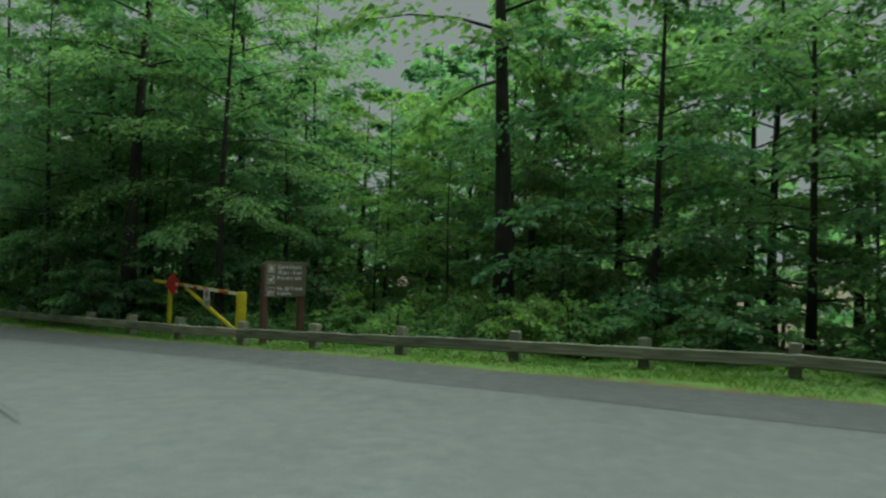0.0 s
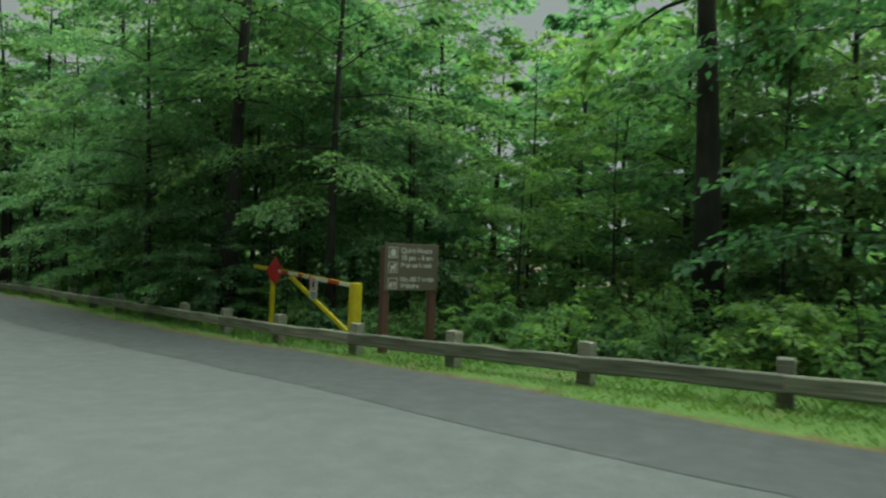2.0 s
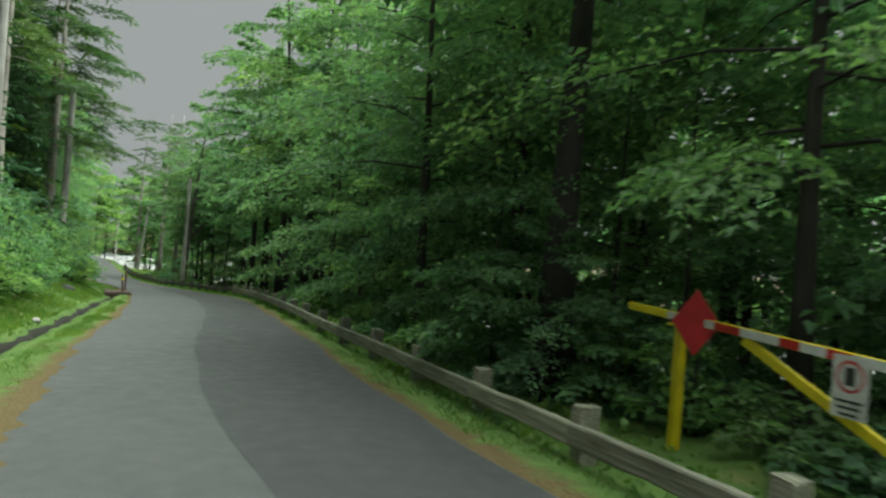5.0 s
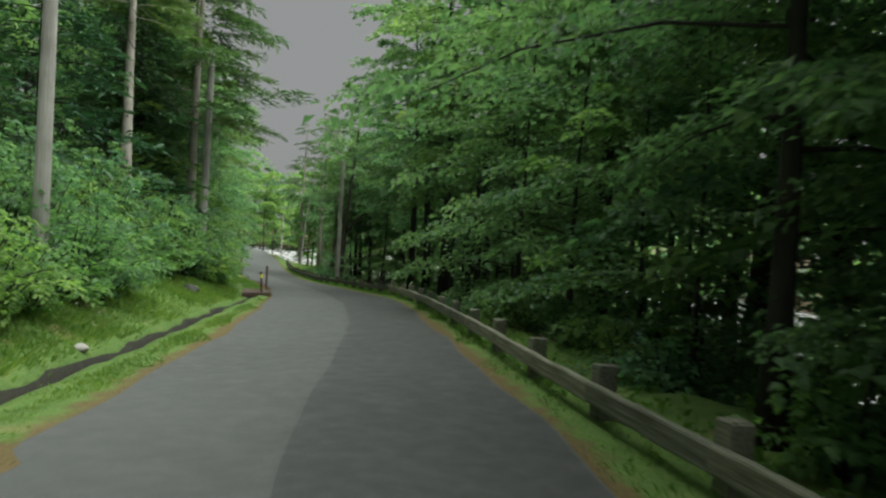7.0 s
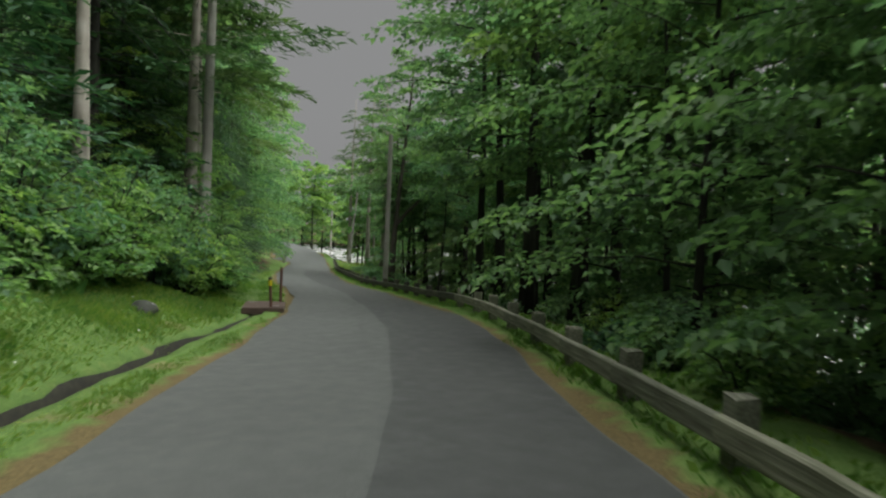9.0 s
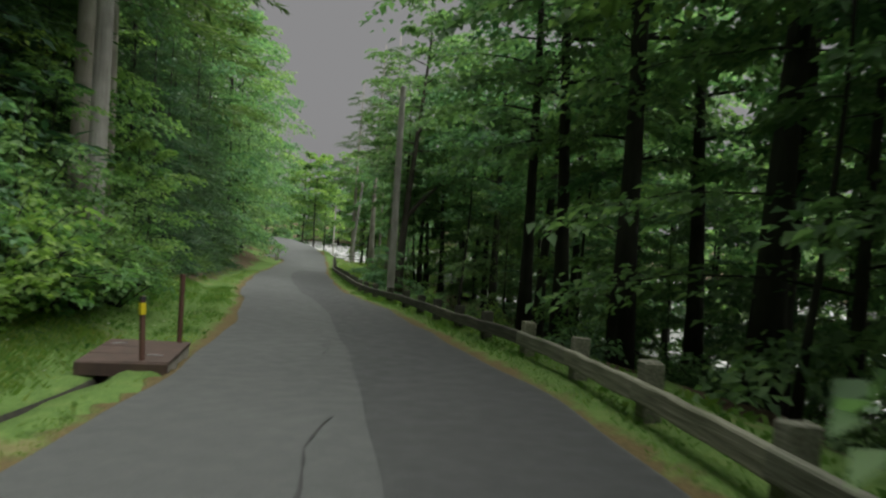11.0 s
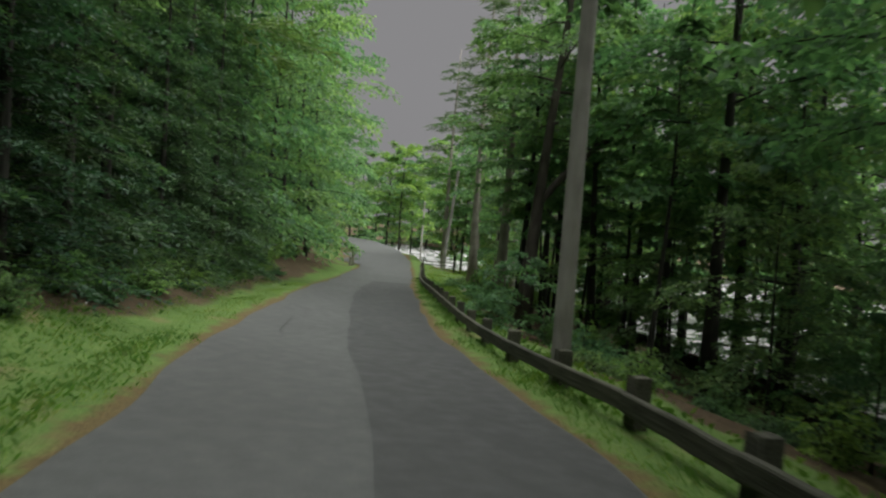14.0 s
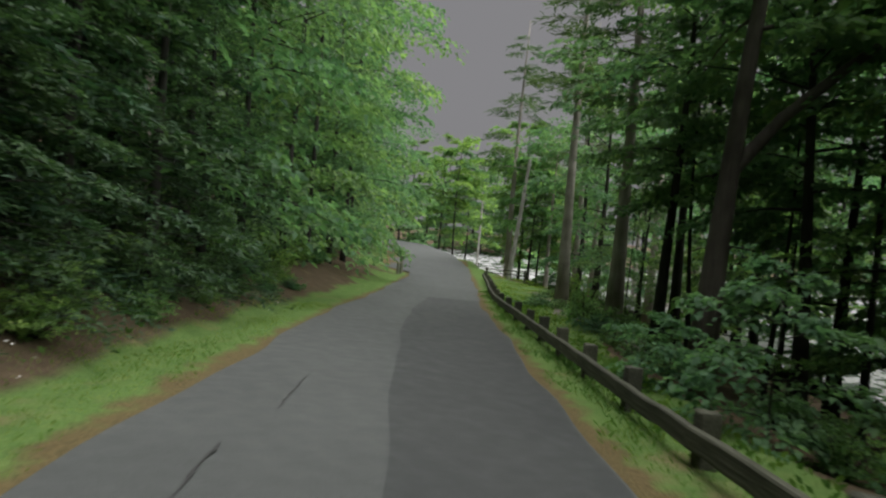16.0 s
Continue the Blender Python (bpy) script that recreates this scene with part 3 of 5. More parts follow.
def conifer(name, seed, height, base, reach, whorls, radius, needle, bark, label="", sparse=1.0, tuft=0.16, bend=0.008, per=9, thin=0.22, dense_=1.0, wood=0.2):
    """A conifer: whorls of drooping boughs that carry flat sprays of needle tufts."""
    rng = np.random.default_rng(seed)
    root = tagged(new(name), label, "tree", "trees of the roadside woods")
    line = trunk_line(rng, height, (0, 0), bend)
    bm = bmesh.new()
    tube(bm, line, [radius * (1.0 + 0.4 * math.exp(-9 * f)) * (1 - 0.9 * f) for f in line[:, 2] / height], 10)
    starts, heads, lens = [], [], []
    for k in range(whorls):
        f = base + (0.97 - base) * min(1, max(0, (k + rng.uniform(-0.3, 0.3)) / whorls))
        axis = np.array([np.interp(f * height, line[:, 2], line[:, j]) for j in range(3)])
        g = (f - base) / (1 - base)
        for j in range(5):
            if rng.uniform() > sparse:
                continue
            az = j * 1.2566 + k * 0.7 + rng.uniform(-0.5, 0.5)
            size = reach * (1 - 0.82 * g) * rng.uniform(0.65, 1.15)
            out = np.array([math.cos(az), math.sin(az), 0])
            at = axis + np.array([0, 0, rng.uniform(-0.5, 0.5) * (0.97 - base) * height / whorls])
            rise, sag = rng.uniform(0.02, 0.26) * size, rng.uniform(0.26, 0.44) * size
            line_at = lambda q: at + out * size * q + np.array([0, 0, rise * q - sag * q * q + 0.12 * size * q ** 4])
            r0 = max(0.008, radius * wood * (1 - 0.7 * f))
            tube(bm, [line_at(q) for q in (0, 0.35, 0.7, 1.0)], [r0, r0 * 0.7, r0 * 0.45, r0 * 0.15], 3, False)
            m = int((3 + size * 3.4) * dense_)
            for w in range(m):
                q = 0.18 + 0.82 * (w + rng.uniform(0, 1)) / m
                turn = az + (1 if w % 2 else -1) * rng.uniform(0.35, 1.0)
                starts.append(line_at(q) + rng.normal(0, 0.05, 3))
                heads.append([math.cos(turn), math.sin(turn), -0.12])
                lens.append(0.26 * size * (1.2 - 0.6 * q) + 0.22)
    part("trunk", bm, bark, root, smoothed=True)
    rng2 = np.random.default_rng(seed + 1)
    n = len(starts)
    t = np.tile((np.arange(per) + 0.5) / per, n)
    S, H, L = np.repeat(starts, per, 0), np.repeat(heads, per, 0), np.repeat(lens, per)
    across = np.cross(H, [0, 0, 1.0])
    sign = np.where(np.arange(len(S)) % 2 == 0, 1.0, -1.0)[:, None]
    pos = S + H * (L * t)[:, None] + rng2.normal(0, 0.02, S.shape)
    pos[:, 2] -= 0.25 * L * t * t
    ax = H * 0.8 + across * sign * rng2.uniform(0.3, 0.9, (len(S), 1)) + rng2.normal(0, 0.25, S.shape)
    up = np.array([0, 0, 1.0]) + rng2.normal(0, 0.35, S.shape)
    v, f = leaves(pos, ax, up, tuft * rng2.uniform(0.7, 1.4, len(S)), thin, 0.05)
    array_object("crown", v, f, needle, root)
    return root


def shrub(name, seed, height, reach, stems, per, leaf, leaf_mat, label, category="shrub", group="undergrowth"):
    """A many-stemmed bush, its leaves on sprays all over an uneven mound."""
    rng = np.random.default_rng(seed)
    root = tagged(new(name), label, category, group)
    bm = bmesh.new()
    starts, heads, lens = [], [], []
    for k in range(stems):
        az = k * 2.399 + rng.uniform(-0.3, 0.3)
        tilt = math.sqrt((k + 0.5) / stems)
        top = np.array([math.cos(az) * reach * tilt, math.sin(az) * reach * tilt, height * (1 - 0.78 * tilt ** 2) * rng.uniform(0.75, 1.15)])
        foot = np.array([math.cos(az), math.sin(az), 0]) * reach * 0.12 * tilt
        mid = foot * 0.5 + top * 0.5 + np.array([0, 0, 0.16 * height])
        tube(bm, [foot, mid, top], [0.022, 0.014, 0.005], 4, False)
        for j in range(7):
            q = 0.12 + 0.88 * (j + rng.uniform(0, 1)) / 7
            c = (1 - q) ** 2 * foot + 2 * q * (1 - q) * mid + q * q * top
            turn = rng.uniform(0, 6.283)
            starts.append(c)
            heads.append([math.cos(turn), math.sin(turn), rng.uniform(-0.1, 0.5)])
            lens.append(rng.uniform(0.3, 0.75) * (0.35 + 0.3 * reach))
    tagged(part("stem", bm, M_BARK, root), kind="stuff")
    v, f = sprays(rng, np.array(starts), np.array(heads), np.array(lens), per, leaf, 0.35, 0.4)
    array_object("foliage", v, f, leaf_mat, root)
    return root


L_MAPLE = "broad-leaved green tree with dark trunk in dense roadside woods"
L_TALL = "tall dark-trunked broad-leaved tree with high green crown"
L_BEECH = "young beech with layered drooping sprays of dull green leaves"
L_BRIGHT = "slender young maple with light yellow-green leaves"
L_SPRUCE = "dark green conifer with drooping layered boughs"
L_PINE = "tall straight pine with pale bare trunk and high sparse crown"

L_LOW = "small maple sapling with tiers of broad light-green leaves"
PROTO = {
    "front": [broadleaf("maple_tree", 211 + k, h, 0.07, r, 31, 20, 10, 0.21, 0.095, M_LEAF, M_BARK, width=0.62, label=L_MAPLE) for k, (h, r) in enumerate(((11.0, 3.3), (13.0, 3.5), (9.0, 3.2)))],
    "maple": [broadleaf("maple_tree", 11 + k, h, 0.14, r, 24, 16, 9, 0.29, 0.16, M_LEAF, M_BARK, label=L_MAPLE) for k, (h, r) in enumerate(((12.5, 3.6), (14.5, 3.6), (10.5, 3.3)))],
    "tall": [broadleaf("oak_tree", 31 + k, h, 0.34, 3.9, 25, 18, 10, 0.26, 0.20, M_LEAF, M_BARK, lean=ln, label=L_TALL) for k, (h, ln) in enumerate(((16.0, (0.02, 0.0)), (18.0, (-0.02, 0.03))))],
    "slim": [broadleaf("slender_tree", 231 + k, h, 0.5, 1.8, 14, 12, 8, 0.24, 0.07, M_LEAF, M_BARK, lean=ln, bend=0.03, label="slender dark-stemmed young tree in the shade") for k, (h, ln) in enumerate(((10.0, (0.03, 0.02)), (12.0, (-0.03, 0.03)), (8.5, (0.05, -0.02))))],
    "fork": [broadleaf("forked_oak_tree", 41, 17.0, 0.42, 3.4, 24, 18, 10, 0.27, 0.24, M_LEAF, M_GREY_BARK, lean=(0.02, 0.05), label="forked broad-leaved tree with one long leaning limb", fork=(4.6, 2.4, 3.9, 4.2))],
    "gate": [broadleaf("beech_tree", 261, 13.0, 0.22, 4.0, 30, 28, 13, 0.145, 0.12, M_LEAF, M_BARK, sag=0.36, lift=0.6, width=0.62, label="spreading beech whose leafy tiers hang over the gate")],
    "near": [broadleaf("beech_tree", 251 + k, h, 0.06, r, 24, 20, 12, 0.125, 0.05, M_BEECH, M_BARK, sag=0.36, label=L_BEECH) for k, (h, r) in enumerate(((6.0, 2.6), (7.5, 2.9)))],
    "beech": [broadleaf("beech_tree", 51 + k, h, 0.06, r, 23, 18, 11, 0.155, 0.055, M_BEECH, M_BARK, sag=0.36, label=L_BEECH) for k, (h, r) in enumerate(((6.5, 2.7), (5.0, 2.5), (8.0, 2.9)))],
    "bright": [broadleaf("young_maple_tree", 71 + k, h, 0.12, r, 20, 16, 10, 0.16, 0.055, M_BRIGHT, M_BARK, label=L_BRIGHT) for k, (h, r) in enumerate(((8.0, 2.4), (5.6, 2.1)))],
    "sprout": [broadleaf("maple_sapling", 281 + k, h, 0.12, r, 15, 13, 9, 0.135, 0.02, m_, M_BARK, sag=0.35, lift=0.5, label=L_LOW) for k, (h, r, m_) in enumerate(((2.0, 1.2, M_LEAF), (1.3, 1.1, M_BRIGHT), (2.6, 1.2, M_LEAF)))],
    "spruce": [conifer("spruce_tree", 91 + k, h, b, r, w, 0.18, M_NEEDLE, M_BARK, L_SPRUCE, 1.0, 0.31, per=5, thin=0.28) for k, (h, b, r, w) in enumerate(((14.0, 0.08, 3.2, 24), (10.5, 0.05, 2.9, 20)))],
    "hemlock": [conifer("hemlock_tree", 95 + k, h, b, r, w, 0.18, M_HEMLOCK, M_BARK, L_SPRUCE, 1.0, 0.17, per=10, thin=0.34, dense_=1.45, wood=0.11) for k, (h, b, r, w) in enumerate(((14.0, 0.06, 3.0, 24), (11.0, 0.04, 2.8, 21)))],
    "pine": [conifer("pine_tree", 111 + k, h, b, 2.8, 14, 0.25, M_PINE, M_PALE, L_PINE, 0.7, 0.36, per=8) for k, (h, b) in enumerate(((20.0, 0.5), (18.0, 0.42)))],
    "white_pine": [conifer("pine_tree", 121, 20.0, 0.40, 5.2, 11, 0.26, M_PINE, M_PALE, L_PINE, 0.8, 0.40, per=12, dense_=1.25, wood=0.16)],
    "far": [broadleaf("woodland_tree", 131 + k, h, 0.06, 4.2, 20, 12, 6, 0.60, 0.18, M_LEAF, M_BARK, label="broad-leaved tree deep in the woods") for k, h in enumerate((14.0, 17.0))],
    # lighter leaf colour here stands in for haze over the river
    "pale": [broadleaf("woodland_tree", 141 + k, h, 0.50, 2.9, 18, 14, 8, 0.33, 0.12, M_SHRUB, M_BARK, label="tree by the river beyond the bend, leaves painted paler for haze") for k, h in enumerate((11.0, 13.0))],
    "bush": [shrub("shrub", 151 + k, h, r, 26, 13, 0.145, m_, "dense leafy green shrub on the grassy bank") for k, (h, r, m_) in enumerate(((2.3, 1.7, M_SHRUB), (1.8, 1.6, M_SHRUB), (2.7, 1.6, M_LEAF)))],
    "low": [shrub("sapling", 171 + k, h, r, 13, 8, 0.155, m_, "low leafy saplings and brambles behind the rail") for k, (h, r, m_) in enumerate(((0.9, 0.9, M_LEAF), (1.3, 0.9, M_BRIGHT), (0.7, 1.0, M_BEECH)))],
}
USED = set()
PLACED = []


def plant(kind, which, x, y, scale=1.0, turn=0.0, sink=0.05, tall=1.0):
    """Stand one plant at x, y; the first of its kind is the model itself."""
    ob = PROTO[kind][which % len(PROTO[kind])]
    m = Matrix.Translation((x, y, gz(x, y) - sink)) @ Matrix.Rotation(turn, 4, "Z")
    if ob.name in USED:
        ob = copy_thing(ob, m)
    else:
        USED.add(ob.name)
        ob.matrix_basis = m
    ob.scale = (scale, scale, scale * tall)
    PLACED.append((x, y, kind))
    return ob


def at_road(i, u):
    return ROAD[i, 0] + RIGHT[i, 0] * u, ROAD[i, 1] + RIGHT[i, 1] * u


rng = random.Random(7)
# trees that stand out
for kind, which, x, y, scale, tall in (
    ("tall", 0, 1.7, 18.8, 1.25, 1.0), ("tall", 0, -10.4, 23.0, 1.2, 0.95), ("gate", 0, -6.9, 21.6, 1.0, 1.0), ("gate", 0, -14.6, 25.6, 0.95, 1.0),
    ("tall", 0, -40.4, 46.8, 1.1, 1.0), ("tall", 1, -42.5, 47.6, 1.0, 1.0), ("tall", 1, -38.0, 46.2, 0.9, 1.0), ("tall", 0, -36.5, 47.5, 1.1, 1.0), ("tall", 0, -45.2, 51.4, 1.0, 1.0), ("tall", 1, -51.8, 55.6, 1.0, 1.0),
    ("maple", 0, -36.0, 52.0, 1.0, 1.0), ("maple", 1, -40.4, 54.6, 0.95, 1.0), ("maple", 2, -44.6, 57.4, 1.0, 1.0), ("maple", 0, -33.4, 49.6, 0.95, 1.0), ("maple", 1, -38.4, 58.4, 0.9, 1.0), ("fork", 0, -58.9, 55.0, 1.0, 1.0), ("pine", 1, -66.6, 60.1, 0.95, 1.0), ("pine", 0, -72.0, 62.4, 0.9, 1.0), ("tall", 0, -63.0, 58.2, 0.8, 1.0),
    ("pine", 0, -41.4, 30.1, 1.0, 1.0), ("white_pine", 0, -45.6, 35.0, 1.0, 1.0), ("white_pine", 0, -48.2, 36.2, 1.0, 0.95), ("white_pine", 0, -68.6, 45.6, 1.05, 1.0), ("tall", 0, -33.4, 45.0, 1.15, 1.0), ("tall", 1, -30.6, 43.6, 1.0, 1.0), ("tall", 1, -36.4, 44.0, 1.2, 1.0), ("tall", 0, -32.0, 41.2, 1.15, 1.0), ("pine", 0, -38.0, 24.0, 0.9, 1.0),
    ("bright", 0, -43.4, 33.9, 0.55, 1.0), ("bright", 1, -45.8, 36.3, 0.7, 1.0), ("bright", 0, -47.4, 37.2, 0.5, 1.0), ("spruce", 0, -36.2, 22.6, 1.2, 1.1), ("spruce", 1, -40.2, 26.6, 1.4, 1.1), ("spruce", 0, -33.0, 19.4, 1.2, 1.0), ("spruce", 1, -44.6, 31.2, 1.4, 1.1), ("spruce", 0, -47.6, 33.0, 1.1, 1.1), ("spruce", 0, -66.2, 44.0, 1.3, 1.1), ("pine", 1, -95.0, 80.0, 0.9, 1.0), ("pine", 0, -88.0, 77.0, 1.0, 1.0),
    ("front", 1, 5.2, 17.0, 1.0, 1.0), ("front", 0, 8.2, 15.4, 1.05, 1.0), ("front", 2, 11.2, 14.2, 1.15, 1.0), ("maple", 0, 9.5, 20.0, 1.0, 1.0), ("maple", 1, 14.5, 17.0, 1.0, 1.0),
    ("maple", 0, 2.8, 27.4, 1.0, 1.0), ("maple", 1, -5.2, 28.2, 1.0, 1.0), ("maple", 2, 6.0, 23.6, 1.1, 1.0), ("maple", 1, -0.6, 31.0, 1.0, 1.0), ("bright", 0, -0.5, 26.0, 1.0, 1.0), ("bright", 0, 0.2, 22.6, 0.85, 1.0), ("bright", 0, -2.2, 26.4, 1.2, 1.0), ("near", 0, 3.6, 20.6, 1.0, 1.2), ("bright", 1, -2.2, 22.8, 0.8, 1.0),
    ("sprout", 0, -11.4, 22.9, 1.1, 1.0), ("sprout", 2, -9.1, 22.2, 0.75, 0.75), ("sprout", 2, -54.9, 51.4, 0.95, 1.0), ("sprout", 0, -57.2, 52.2, 0.8, 0.8), ("near", 0, -10.1, 21.9, 0.5, 0.9), ("near", 0, -12.6, 25.2, 0.9, 1.0), ("near", 1, -8.6, 23.8, 0.9, 1.0), ("near", 0, -5.2, 23.0, 0.9, 1.1), ("sprout", 1, 2.0, 15.2, 1.0, 0.9), ("sprout", 1, 3.6, 14.6, 1.05, 0.9), ("sprout", 0, 5.6, 13.6, 1.0, 0.75),
    ("sprout", 1, -1.2, 17.8, 0.75, 0.9), ("sprout", 1, -2.3, 18.8, 0.7, 1.0),
):
    plant(kind, which, x, y, scale, 0.0 if kind == "fork" else rng.uniform(0, 6.28), 0.1, tall)


# the row of conifers and maples over the left verge
for k, (i, u, kind, which, scale) in enumerate((
    (226, -8.6, "front", 1, 1.0), (232, -7.4, "hemlock", 1, 1.0), (238, -7.6, "hemlock", 0, 0.95), (244, -6.8, "hemlock", 1, 1.05), (249, -7.2, "hemlock", 0, 1.0), (254, -6.6, "hemlock", 1, 1.0), (259, -6.8, "hemlock", 0, 1.05), (265, -6.4, "hemlock", 1, 1.05), (270, -8.6, "front", 1, 1.2), (256, -9.6, "front", 1, 1.2), (244, -9.8, "front", 0, 1.2),
    (274, -6.6, "front", 0, 1.4), (282, -6.2, "front", 1, 1.25), (291, -5.9, "front", 0, 1.4), (300, -6.0, "front", 1, 1.3), (309, -5.8, "front", 0, 1.45), (318, -5.8, "front", 1, 1.3), (327, -6.2, "front", 1, 1.1),
    (234, -5.9, "hemlock", 1, 0.62), (239, -5.5, "hemlock", 1, 0.7), (243, -5.3, "hemlock", 0, 0.6), (247, -5.4, "hemlock", 1, 0.72), (252, -5.0, "hemlock", 1, 0.62), (257, -5.2, "hemlock", 0, 0.66), (262, -4.9, "hemlock", 1, 0.7), (268, -5.0, "hemlock", 1, 0.66),
    (338, -8.0, "front", 0, 1.2), (350, -8.4, "front", 1, 1.1), (362, -8.4, "front", 0, 1.2), (374, -8.6, "front", 1, 1.1),
)):
    plant(kind, which, *at_road(i, u), scale, k * 2.2, 0.1, 1.2)
for x, y, sc in ((-16.4, 31.6, 1.15), (-27.4, 40.4, 1.15), (-12.5, 29.0, 1.2), (-30.8, 41.4, 1.0), (-19.8, 34.2, 1.0), (-22.8, 37.4, 0.95), (-25.2, 35.4, 0.85), (-21.2, 32.2, 0.8)):
    plant("front", int(sc * 100), x, y, sc, sc * 40)
for k, (x, y) in enumerate(((-17.4, 33.0), (-27.0, 45.0), (-13.6, 28.4), (-22.4, 35.4))):
    plant("tall", k, x, y, 1.08, k * 2.1)


for k, (x, y) in enumerate(((-24.9, 41.7), (-25.9, 42.4), (-23.4, 40.4), (-22.0, 42.6), (-21.0, 38.4))):
    plant("slim", k, x, y, 1.15, k * 1.7, tall=1.2)


def thin_wood(x, y):
    """The open part of the wood by the river, where only slender trees stand, and the clearing round the gate."""
    return near_gate(x, y) or (-30.5 < x < -18.5 and 40.0 + 0.3 * (-18.5 - x) < y < 66) or (-50 < x < -33 and 49.5 < y < 66)


def clear(x, y, room):
    return all((x - a) ** 2 + (y - b) ** 2 > room * room for a, b, _ in PLACED)


def scatter(count, first, last, near, far, kinds, room, smin, smax, blocked=None, open_to=True):
    """Stand plants at random between two runs and two offsets, keeping room."""
    made = tries = 0
    while made < count and tries < count * 30:
        tries += 1
        i = rng.randrange(first, last)
        u = math.copysign(rng.uniform(abs(near), abs(far)), near)
        x, y = at_road(i, u)
        j, v = plan(x, y)
        if (open_to and gap(x, y)) or abs(v[0]) < abs(near) - 0.6 or (v[0] > 0) != (near > 0) or not clear(x, y, room) or (blocked and blocked(x, y)):
            continue
        k, which, size, turn, tall = rng.choice(kinds), rng.randrange(3), rng.uniform(smin, smax), rng.uniform(0, 6.28), rng.uniform(0.9, 1.12)
        made += 1
        if k == "maple" and light_shore(x, y):
            PLACED.append((x, y, "glade"))
        else:
            plant(k, which, x, y, size, turn, tall=tall)


def light_shore(x, y):
    """The lighter strip of wood along the river, where no broad crowns stand."""
    return -71 < x < -56.5 and 66.5 < y < 76


def gap(x, y):
    """The opening towards the river beyond the bend."""
    a, d = math.degrees(math.atan2(-(x + 50), y - 43.6)), math.hypot(x + 50, y - 43.6)
    return d > 28 and (52.8 if d > 47 else 54.0) < a < 60.5


def near_gate(x, y):
    """The clearing kept free round the gate and the notice board."""
    return (-9.6 < x < -1.6 and 12 < y < 24.1 + 0.2 * x) or math.hypot(x + 3.95, y - 17.3) < 5.8


END = run_at(-104, 73)
S_RIGHT, S_MID, S_FAR = run_at(16, 2), run_at(-33, 34), run_at(-80, 61)
# right side: understory close behind the rail, then the woods
S_OPEN = run_at(-3, 13)
scatter(13, run_at(-9, 16), S_MID - 8, 5.5, 7.8, ["near", "near", "near", "bright"], 2.3, 0.9, 1.15, near_gate)
scatter(6, S_OPEN, S_MID, 6.0, 8.5, ["beech"], 2.2, 0.9, 1.2, near_gate)
scatter(10, S_RIGHT, S_OPEN, 5.6, 9.5, ["beech", "bright", "bright"], 2.0, 0.85, 1.15, near_gate)
scatter(12, S_OPEN, S_MID, 7.2, 10.5, ["front"], 2.6, 1.0, 1.25, thin_wood)
scatter(7, run_at(-10, 17), S_MID, 9, 13, ["tall"], 2.2, 0.95, 1.1, thin_wood)
scatter(2, S_RIGHT, S_OPEN, 7.5, 12, ["front"], 3.4, 0.9, 1.1, near_gate)
scatter(8, S_MID, S_FAR, 8.0, 12, ["near", "bright"], 3.2, 0.6, 0.9)
scatter(3, S_OPEN, run_at(-10, 17), 11, 17, ["maple"], 3.4, 1.0, 1.2, near_gate)
scatter(12, run_at(-10, 17), S_MID, 10.5, 17, ["maple"], 2.6, 1.0, 1.25, thin_wood)
scatter(4, S_RIGHT, S_OPEN, 11, 20, ["maple", "tall"], 3.4, 0.9, 1.1)
scatter(22, S_MID, S_FAR, 7.5, 18, ["tall", "tall", "maple"], 2.8, 0.8, 1.1)
scatter(10, S_OPEN, run_at(-12, 18), 18, 34, ["far"], 3.4, 0.8, 1.1)
scatter(20, run_at(-12, 18), END, 17, 34, ["far"], 3.0, 0.9, 1.25, thin_wood)
scatter(14, S_RIGHT - 30, S_OPEN, 18, 36, ["far"], 3.4, 0.8, 1.1)
scatter(12, S_FAR, END, 8, 18, ["maple", "pine"], 3.0, 0.9, 1.1)
scatter(14, S_RIGHT - 16, S_OPEN + 4, 9.5, 20, ["maple"], 2.6, 0.9, 1.15, near_gate)
scatter(10, S_OPEN, run_at(-12, 18), 13, 24, ["maple"], 2.6, 0.9, 1.15, lambda x, y: near_gate(x, y) or math.hypot(x - 0.5, y - 27) < 4.0)
scatter(22, S_MID - 4, S_FAR, 10.5, 21, ["maple"], 2.4, 0.95, 1.2, lambda x, y: math.hypot(x + 57.5, y - 54.0) < 6.0 or thin_wood(x, y))
scatter(16, S_MID - 2, S_MID + 60, 9.0, 15.0, ["beech"], 2.0, 0.5, 0.75)
scatter(26, S_MID - 4, S_MID + 60, 5.5, 11.0, ["low"], 1.0, 0.6, 1.0)
# woods on the far bank of the river
scatter(22, S_OPEN, S_FAR, 57, 78, ["far"], 3.6, 1.0, 1.3, open_to=False)
scatter(18, S_FAR - 20, END + 60, 56, 80, ["far"], 4.0, 1.1, 1.5)
# shore trees beyond the bend, paled in colour for haze, and the wood's end past it
for k, (a, d, sc, kind) in enumerate(((52.6, 60, 1.35, "pale"), (53.4, 66, 1.5, "pale"), (54.3, 61, 1.3, "pine"), 
                                      (58.9, 88, 1.5, "pale"), (60.2, 90, 1.6, "pale"), (58.0, 91, 1.35, "pale"), (51.8, 64, 1.4, "pale"))):
    x, y = -50 - d * math.sin(radians(a)), 43.6 + d * math.cos(radians(a))
    plant(kind, k, x, y, sc, k * 1.3)
